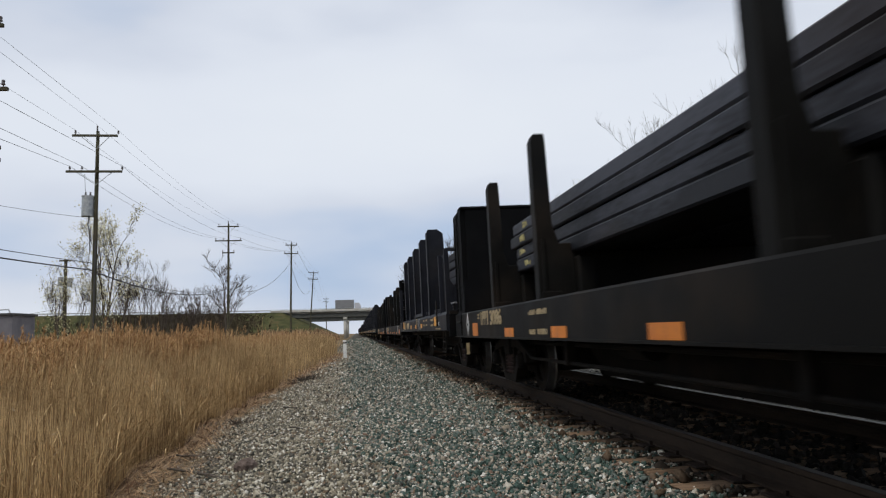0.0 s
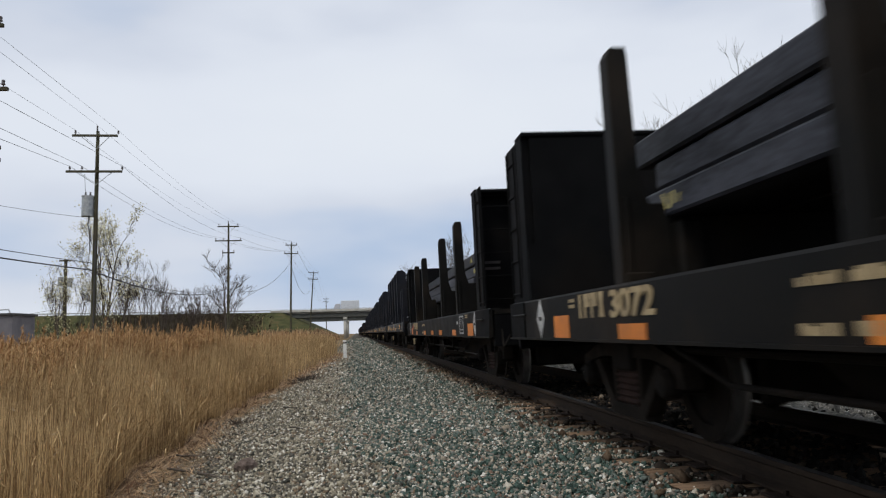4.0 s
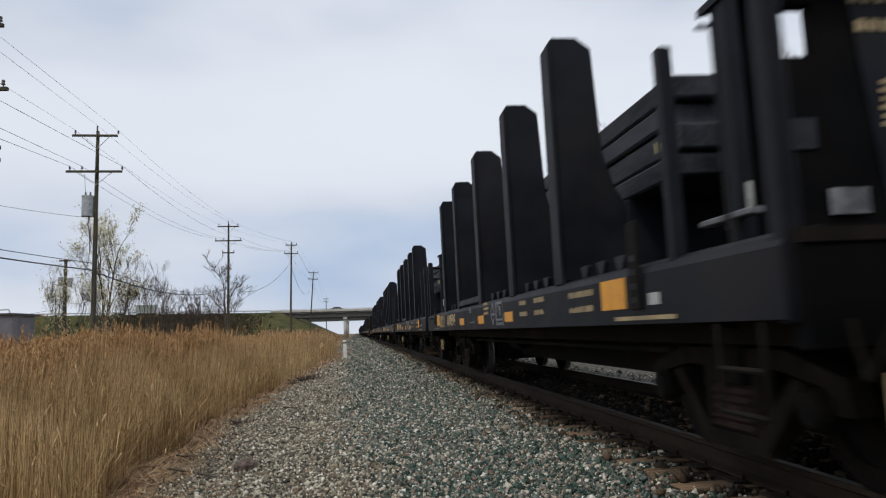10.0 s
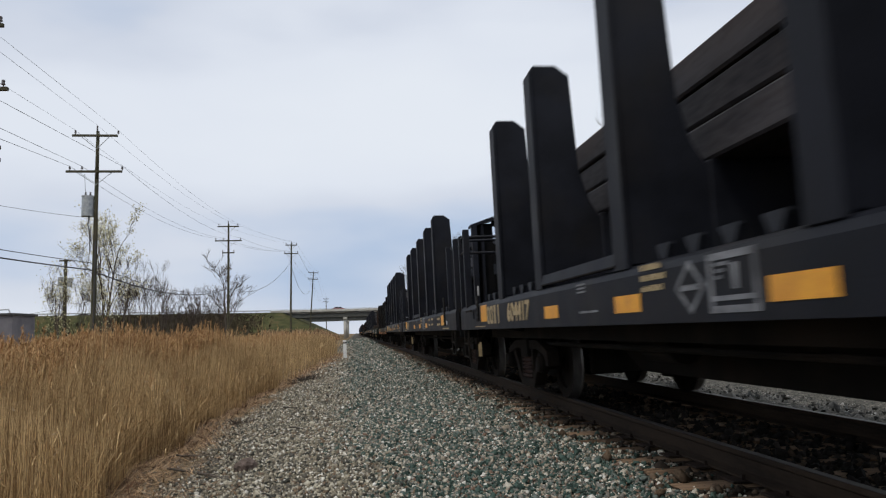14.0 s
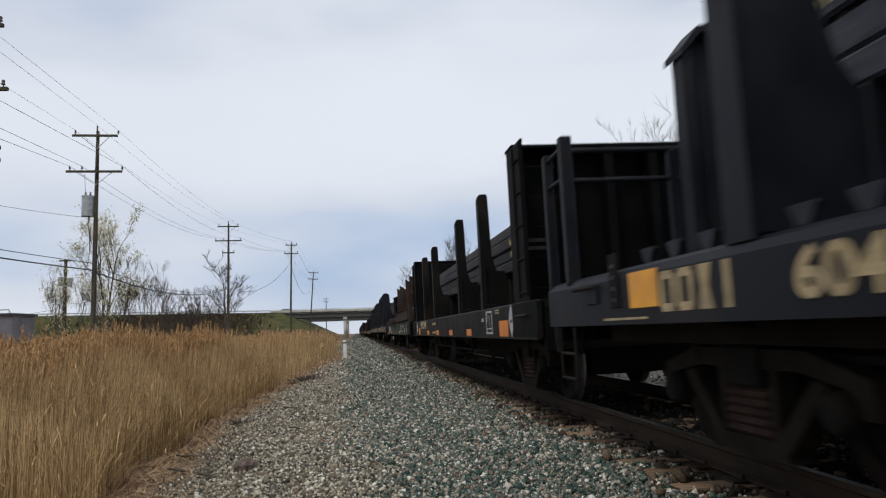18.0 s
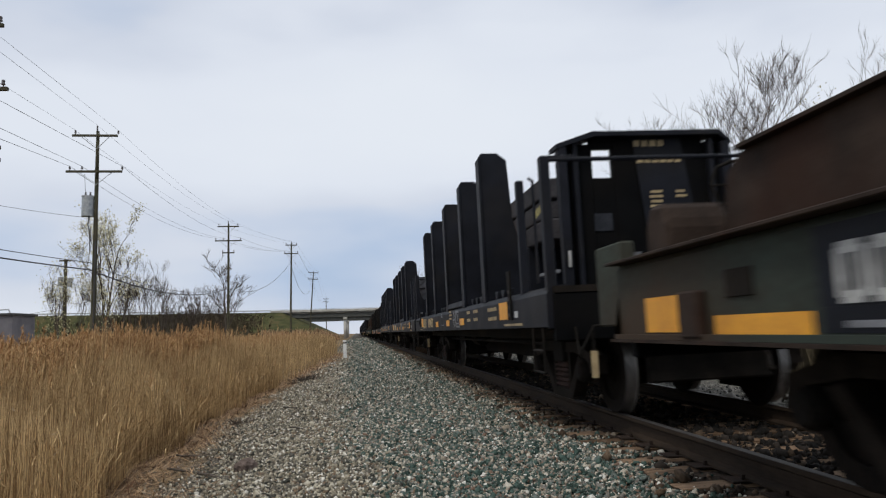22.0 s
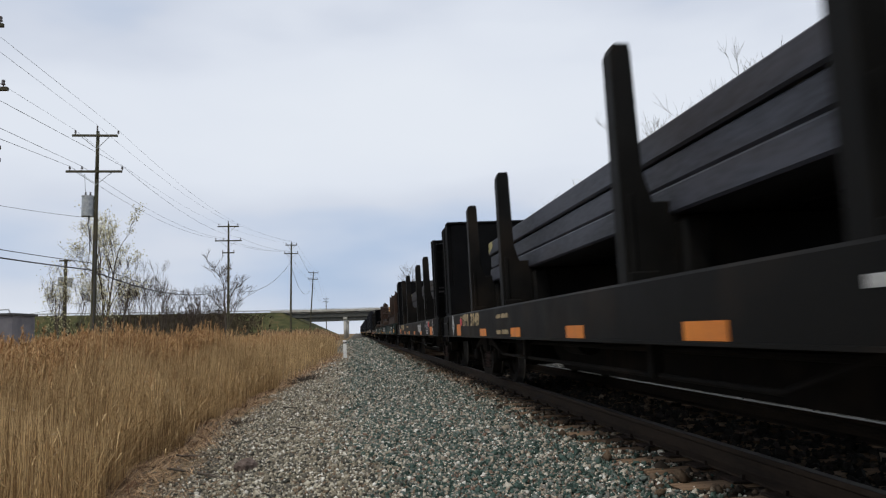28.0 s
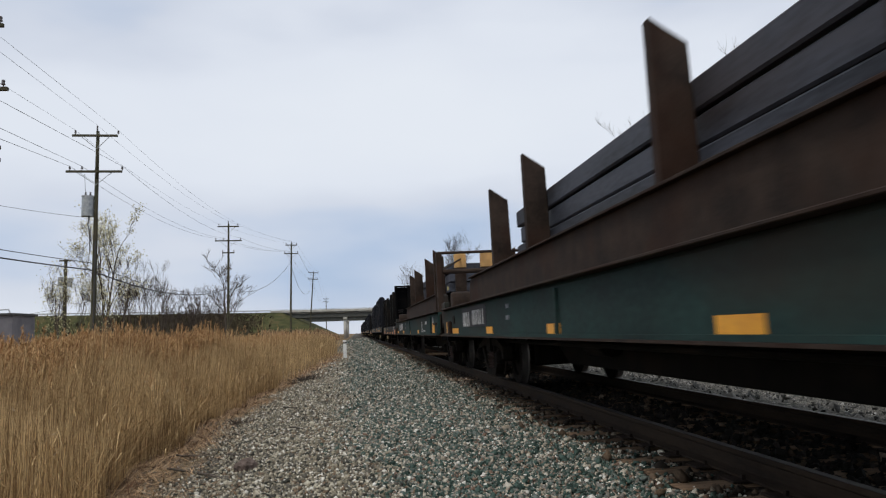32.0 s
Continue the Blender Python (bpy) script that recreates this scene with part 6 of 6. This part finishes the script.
def reed_patch(name, x, y, seed, label, rich=True, tall=1.0):
    """Dry reeds: bent stalks, hanging blades and feathery plumes, as one mesh."""
    rng = np.random.default_rng(seed)
    n = len(x)
    z = ground_height(x, y) - 0.03
    inside = np.clip((reed_edge(y) - x) / 2.2, 0, 1)
    h = (0.7 + 1.2 * inside ** 0.6) * rng.normal(1, 0.1, n) * tall * np.interp(y, [0, 6, 11, 16, 25, 45, 90], [0.74, 0.8, 0.9, 0.95, 0.97, 0.92, 0.9]) * np.interp(x, [-14, -9, -5.5, -3.4], [0.92, 0.91, 0.93, 0.98]) * (1 + 0.05 * np.sin(x * 1.9 + y * 0.7) + 0.04 * np.sin(x * 0.8 - y * 1.6))
    az = rng.uniform(0, math.tau, n)
    bend = np.abs(rng.normal(0.03, 0.07, n)) + np.where(rng.uniform(size=n) < 0.05 + 0.12 * (inside < 0.15), rng.uniform(0.3, 1.1, n), 0)
    dirx = np.cos(az) * bend + 0.05 + 0.07 * np.sin(x * 2.1 + y * 0.6) * np.cos(y * 0.9)
    diry = np.sin(az) * bend + 0.06 * np.sin(y * 1.7 - x)
    r = np.interp(y, [0, 15, 40, 120], [0.003, 0.0036, 0.008, 0.026]) * rng.uniform(0.6, 1.3, n)
    rings, sides = 4 if y.min() < 9 else 3, 3
    verts = np.zeros((n, rings, sides, 3), np.float32)
    centres = []
    for k in range(rings):
        t = k / (rings - 1)
        c = np.stack([x + dirx * h * t ** 1.8, y + diry * h * t ** 1.8, z + h * t * (1 - 0.25 * bend * t)], -1)
        centres.append(c)
        for s in range(sides):
            a = math.tau * s / sides
            verts[:, k, s] = c + np.stack([np.cos(a) * r, np.sin(a) * r, np.zeros(n)], -1) * (1 - 0.6 * t)
    quads = [(k * 3 + s, k * 3 + (s + 1) % 3, (k + 1) * 3 + (s + 1) % 3, (k + 1) * 3 + s) for k in range(rings - 1) for s in range(sides)]
    stalk_v, stalk_f = verts.reshape(-1, 3), (np.arange(n)[:, None, None] * rings * sides + np.array(quads)[None]).reshape(-1, 4)
    ob = tagged(new(name, array_mesh(name, stalk_v, stalk_f, STALK)), label, "reeds", kind="stuff")
    # blades
    m = int(n * 0.55)
    i = rng.integers(0, n, m)
    t = rng.uniform(0.12, 0.85, m)
    p = np.stack([np.interp(t, [0, 1], [0, 1])] * 3, -1)
    start = centres[0][i] * (1 - p) + centres[-1][i] * p
    a = rng.uniform(0, math.tau, m)
    ln = rng.uniform(0.1, 0.32, m) * np.interp(y[i], [0, 40, 120], [1, 1.3, 2.0])
    up = rng.uniform(0.5, 2.4, m)
    d = np.stack([np.cos(a), np.sin(a), up], -1)
    d /= np.linalg.norm(d, axis=1, keepdims=True)
    w = np.stack([-np.sin(a), np.cos(a), np.zeros(m)], -1) * (r[i] * 0.85)[:, None]
    mid = start + d * (ln * 0.55)[:, None]
    tip = mid + (d * [1, 1, 0.2] - [0, 0, 0.15]) * (ln * 0.5)[:, None]
    bv = np.stack([start - w, start + w, mid + w, mid - w, tip], 1).reshape(-1, 3)
    j = np.arange(m)[:, None] * 5
    bf = np.concatenate([j + [[0, 1, 2]], j + [[0, 2, 3]], j + [[3, 2, 4]]])
    part_ob = new("reed_blades", array_mesh("reed_blades", bv, bf, STALK))
    part_ob.parent = ob
    part_ob["kind"] = "stuff"
    # pale flecks of seed fluff and torn leaf
    if rich:
        m = 90
        i = rng.integers(0, n, m)
        t = rng.uniform(0.3, 0.95, (m, 1))
        mid = centres[0][i] * (1 - t) + centres[-1][i] * t
        u = rng.normal(size=(m, 3)) * rng.uniform(0.006, 0.018, (m, 1))
        v = rng.normal(size=(m, 3)) * 0.007
        fl = new("seed_fluff", array_mesh("seed_fluff", np.stack([mid - u, mid + v, mid + u, mid - v], 1).reshape(-1, 3), np.arange(m * 4).reshape(-1, 4), FLUFF))
        fl.parent = ob
        fl["kind"] = "stuff"
    # plumes
    have = rng.uniform(size=n) < np.clip(2.2 * inside - 1.3, 0.006, 1) * np.interp(y, [0, 6, 9, 13, 17, 30, 60], [0.03, 0.04, 0.12, 0.5, 0.85, 0.75, 0.35])
    idx = np.nonzero(have)[0]
    hairs = 36 if rich else 10
    i = np.repeat(idx, hairs)
    m = len(i)
    size = np.interp(y[i], [0, 20, 60, 120], [0.22, 0.27, 0.34, 0.5]) * rng.uniform(0.7, 1.2, n)[i]
    back = rng.uniform(0, 1, m)
    root = centres[-1][i] - np.stack([dirx[i], diry[i], np.ones(m)], -1) * (back * size)[:, None]
    a = rng.normal(0.6, 1.3, m)
    d = np.stack([np.cos(a) * 0.55, np.sin(a) * 0.55, rng.uniform(0.2, 1.0, m)], -1)
    tip = root + d * (size * rng.uniform(0.35, 0.7, m) * (0.5 + 0.5 * back))[:, None]
    w = np.stack([-np.sin(a), np.cos(a), np.zeros(m)], -1) * (size * (0.023 if rich else 0.045))[:, None]
    mid = (root + tip) / 2
    pv = np.stack([root, mid + w, tip, mid - w], 1).reshape(-1, 3)
    pl = new("reed_plumes", array_mesh("reed_plumes", pv, np.arange(m * 4).reshape(-1, 4), PLUME))
    pl.parent = ob
    pl["kind"] = "stuff"
    return ob


def reed_bed():
    rng = np.random.default_rng(51)

    def scatter(n, x0, y0, y1, power, clump=0.0):
        y = y0 + (y1 - y0) * rng.uniform(size=n) ** power
        edge = reed_edge(y)
        x = edge - (edge - x0) * rng.uniform(size=n) ** 1.4
        return x, y

    for y0, y1, n in ((-5.0, 2.0, 2500), (2.0, 6.5, 7000), (6.5, 10.0, 10500), (10.0, 15.0, 11500), (15.0, 24.0, 11000)):
        x, y = scatter(n, -9.5 - y0 * 0.25, y0, y1, 1.0)
        reed_patch("reeds", x, y, abs(int(y0 * 10)), "dense dry straw-coloured reeds with rust-brown plumes")
    x, y = scatter(9000, -34, 24, 70, 1.2)
    reed_patch("reeds", x, y, 77, "dry straw-coloured reeds in the wet verge", False)
    x, y = scatter(6000, -85, 66, 205, 1.2)
    reed_patch("reeds", x, y, 78, "far bed of dry reeds before the road bank", False, 1.15)


reed_bed()


def litter():
    """Fallen stems and dead grass between the reeds and the stones."""
    rng = np.random.default_rng(61)
    n = 24000
    y = 4.6 + 44 * rng.uniform(size=n) ** 1.6
    x = reed_edge(y) + np.abs(rng.normal(0, 0.42, n)) - 0.25
    z = ground_height(x, y) + rng.uniform(0.0, 0.05, n)
    a = rng.uniform(0, math.tau, n)
    ln = rng.uniform(0.03, 0.22, n) * np.where(rng.uniform(size=n) < 0.08, 2.6, 1)
    c = np.stack([x, y, z], -1)
    d = np.stack([np.cos(a), np.sin(a), rng.normal(0.05, 0.25, n)], -1) * ln[:, None] / 2
    w = np.stack([-np.sin(a), np.cos(a), np.zeros(n)], -1) * np.interp(y, [3, 20, 48], [0.004, 0.007, 0.014])[:, None]
    verts = np.stack([c - d - w, c - d + w, c + d + w * 0.5, c + d - w * 0.5], 1).reshape(-1, 3)
    tagged(new("dead_grass", array_mesh("dead_grass", verts, np.arange(n * 4).reshape(-1, 4), LITTER)), "flattened dead grass and broken reed stems", "dead grass", kind="stuff")


litter()


# ---------------------------------------------------------------- small things beside the track
def marker_post():
    post = thing("marker_post", "white-painted track marker post with a darker top band", "marker post")
    post.matrix_basis = pose(-0.55, 38.0, float(ground_height(-0.55, 38.0)), 0, -1.5, 0)
    part("shaft", boxes((-0.085, 0.085, -0.04, 0.04, -0.1, 0.9), bevel=0.015), surface("white_post_paint", (0.6, 0.6, 0.58), (0.8, 0.8, 0.78), 5, 0.6, bump=0.05, stain=(0.4, 0.38, 0.34)), post)
    part("band", boxes((-0.087, 0.087, -0.043, 0.043, 0.74, 0.8)), UNDER, post)


def shed():
    house = thing("block_building", "low grey block building with a flat roof and white graffiti", "building")
    x0, x1, y0, y1, z0 = -52.0, -32.2, 75.0, 80.0, -1.0
    part("wall", boxes((x0, x1, y0, y0 + 0.3, z0, 3.5), (x0, x1, y1 - 0.3, y1, z0, 3.5), (x0, x0 + 0.3, y0 + 0.3, y1 - 0.3, z0, 3.5), (x1 - 0.3, x1, y0 + 0.3, y1 - 0.3, z0, 3.5)), WALLPAINT, house)
    part("roof", boxes((x0 - 0.2, x1 + 0.2, y0 - 0.2, y1 + 0.2, 3.5, 3.72), bevel=0.02), ASPHALT, house)
    part("roof_pipe", tubes((0.06, (x1 - 12.0, y0 + 1, 3.75), (x1 - 0.8, y0 + 1, 4.1), (x1 - 0.6, y0 + 1, 3.6))), METALGREY, house)
    rng = random.Random(9)
    bm = bmesh.new()
    for k in range(9):
        px, pz = -36.0 + k * 0.22, 0.9 + rng.uniform(0, 0.35)
        tube(bm, (px, y0 - 0.01, pz), (px + rng.uniform(-0.1, 0.3), y0 - 0.01, pz + rng.uniform(0.3, 0.75)), 0.045, sides=4)
    part("graffiti", bm, WHITE, house, "white spray-painted scrawl")


def brush_pile():
    rng = random.Random(12)
    for x, y, n, r in ((-1.42, 22.4, 110, 0.32), (-1.7, 21.4, 60, 0.22), (-1.85, 12.4, 40, 0.2)):
        pile = thing("brush_tuft", "small dark tuft of dead twigs on the stones", "brush")
        pile.matrix_basis = pose(x, y, float(ground_height(x, y)))
        bm = bmesh.new()
        for k in range(n):
            a, b = rng.uniform(0, math.tau), rng.uniform(0.1, 1.0)
            c = Vector((rng.gauss(0, r * 0.4), rng.gauss(0, r * 0.4), 0.0))
            tube(bm, c, c + Vector((math.cos(a) * r * b, math.sin(a) * r * b, r * rng.uniform(0.1, 0.6))), 0.007, 0.003, sides=4)
        part("twig_tangle", bm, TWIG, pile)["kind"] = "stuff"


def lump_of_rock():
    rock = thing("rock", "rough brown lump of rock lying among the grit", "rock")
    rock.matrix_basis = pose(-1.08, 7.62, float(ground_height(-1.08, 7.62)) + 0.035, 0, 0, 25)
    bm = bmesh.new()
    bmesh.ops.create_icosphere(bm, subdivisions=3, radius=0.1)
    rng = random.Random(71)
    for v in bm.verts:
        v.co = Vector((v.co.x * 1.1, v.co.y * 0.85, v.co.z * 0.8)) * (1 + rng.uniform(-0.09, 0.09) + 0.12 * math.sin(v.co.x * 40) * math.sin(v.co.y * 33 + 1))
    part("stone", bm, surface("brown_rock", (0.085, 0.064, 0.055), (0.19, 0.148, 0.128), 14, 0.95, bump=0.6, gloss=0.1), rock)


def fallen_sticks():
    rng = random.Random(72)
    for x, y, turn, length, r in ((-1.38, 7.45, -52, 0.55, 0.016), (-1.75, 8.1, -40, 0.6, 0.013), (-1.3, 8.6, -48, 0.4, 0.011), (-1.95, 9.3, -35, 0.5, 0.012), (-1.6, 10.6, -60, 0.45, 0.013), (-0.75, 10.2, -55, 0.5, 0.014), (-1.1, 13.5, -50, 0.6, 0.015)):
        stick = thing("fallen_stick", "dark broken stick lying on the grit", "stick", "broken sticks on the shoulder")
        stick.matrix_basis = pose(x, y, float(ground_height(x, y)) + r + 0.012, 0, 0, turn)
        bm = bmesh.new()
        last = Vector((-length / 2, 0, 0))
        for k in range(1, 6):
            point = Vector((-length / 2 + length * k / 5, rng.uniform(-0.02, 0.02), rng.uniform(-0.006, 0.008)))
            tube(bm, last, point, r * (1.1 - 0.12 * k), r * (0.98 - 0.12 * k), sides=6)
            if k in (2, 4):
                tube(bm, point, point + Vector((0.07, rng.choice((-0.06, 0.06)), 0.02)), r * 0.4, r * 0.2, sides=5)
            last = point
        part("stem", bm, BARK, stick)


marker_post()
lump_of_rock()
fallen_sticks()
shed()
brush_pile()


# ---------------------------------------------------------------- traffic on the bridge
PAINTS = {}


def paint(c):
    if c not in PAINTS:
        PAINTS[c] = surface("vehicle_paint", tuple(v * 0.85 for v in c), c, 3, 0.3, bump=0)
    return PAINTS[c]


def vehicle(kind, c, label):
    v = thing(kind, label, "truck" if kind != "car" else "car", "road traffic")
    if kind == "car":
        part("body", extruded([(-2.2, 0.3), (2.2, 0.3), (2.25, 0.75), (1.2, 0.92), (0.6, 1.42), (-1.1, 1.45), (-1.8, 0.98), (-2.25, 0.9)], "y", -0.88, 0.88, bevel=0.06), paint(c), v)
        for s in (-1, 1):
            part("window", extruded([(1.0, 0.95), (0.55, 1.36), (-1.05, 1.38), (-1.6, 0.98)], "y", s * 0.885 - 0.003, s * 0.885 + 0.003), GLASSDARK, v)
        wheels = (-1.4, 1.4)
    else:
        part("box_body", boxes((-4.2, 1.6, -1.2, 1.2, 0.9, 3.5), bevel=0.05), paint(c), v)
        part("cab", extruded([(1.75, 0.5), (3.7, 0.5), (3.75, 1.5), (3.2, 2.5), (1.75, 2.6)], "y", -1.1, 1.1, bevel=0.06), paint((0.5, 0.5, 0.52)), v)
        part("chassis", boxes((-4.2, 3.4, -0.5, 0.5, 0.55, 0.88)), UNDER, v)
        wheels = (-3.0, 2.7)
    for x in wheels:
        for s in (-1, 1):
            bm = bmesh.new()
            r = 0.33 if kind == "car" else 0.48
            tube(bm, (x, s * 0.72, r), (x, s * 0.9, r), r, sides=14)
            part("wheel", bm, TYREMAT, v)
    return v


# kind, paint, label, lane, x at the start, metres a second
TRAFFIC = []


def traffic():
    for kind, c, label, x, t, v in (("truck", (0.62, 0.64, 0.66), "white box truck driving along the road bank", -108.0, 9.0, -21.0),
                                    ("truck", (0.3, 0.33, 0.3), "grey lorry driving over the bridge", -26.5, 11.5, 23.0),
                                    ("truck", (0.2, 0.2, 0.2), "dark van body truck on the bridge", -2.0, 0.0, 22.0),
                                    ("car", (0.28, 0.03, 0.03), "dark red car driving along the road bank", -27.0, 13.0, 22.0),
                                    ("car", (0.04, 0.045, 0.05), "black car driving along the road bank", -28.0, 8.0, -22.0),
                                    ("car", (0.45, 0.5, 0.56), "pale blue car driving over the bridge", -17.5, 8.5, 23.0),
                                    ("car", (0.05, 0.05, 0.055), "dark car driving along the road bank", -27.4, 9.0, 22.0),
                                    ("car", (0.06, 0.06, 0.065), "dark car driving over the bridge", -11.0, 17.0, 23.0),
                                    ("car", (0.1, 0.1, 0.11), "grey car driving along the road bank", -44.0, 19.0, -22.0),
                                    ("car", (0.4, 0.4, 0.42), "silver car driving along the road bank", -30.0, 28.5, 22.0)):
        y = 234.0 if v > 0 else 239.5
        TRAFFIC.append((vehicle(kind, c, label), y, 7.7, x - v * t, v))


traffic()


def motions():
    every = [k / FPS for k in range(int(SECONDS * FPS) + 1)]
    for ws, dy in SPINS:
        walk(ws, [(t, pose(0, dy, WHEEL_R, math.degrees(travel(t) / WHEEL_R) % 360)) for t in every])
    for ob in [o for o in scene.objects if o.name.startswith("wheelset")]:
        if ob.animation_data is None:
            twin = SPINS[0 if ob.matrix_basis.translation.y < 0 else 1][0].animation_data
            ob.rotation_mode = "QUATERNION"
            keys = ob.animation_data_create()
            keys.action, keys.action_slot = twin.action, twin.action_slot
    rows = [k * 1.0 for k in range(33)]
    for ob, at in MOVES:
        walk(ob, [(t, pose(TRACK_X + 0.02, at - travel(t), 0.015, 0, CANT, 0)) for t in rows])
    for ob, y, z, x0, v in TRAFFIC:
        turn = 0 if v > 0 else 180
        walk(ob, [(t, pose(x0 + v * t, y, z, 0, 0, turn)) for t in (0.0, 16.0, SECONDS)])


motions()
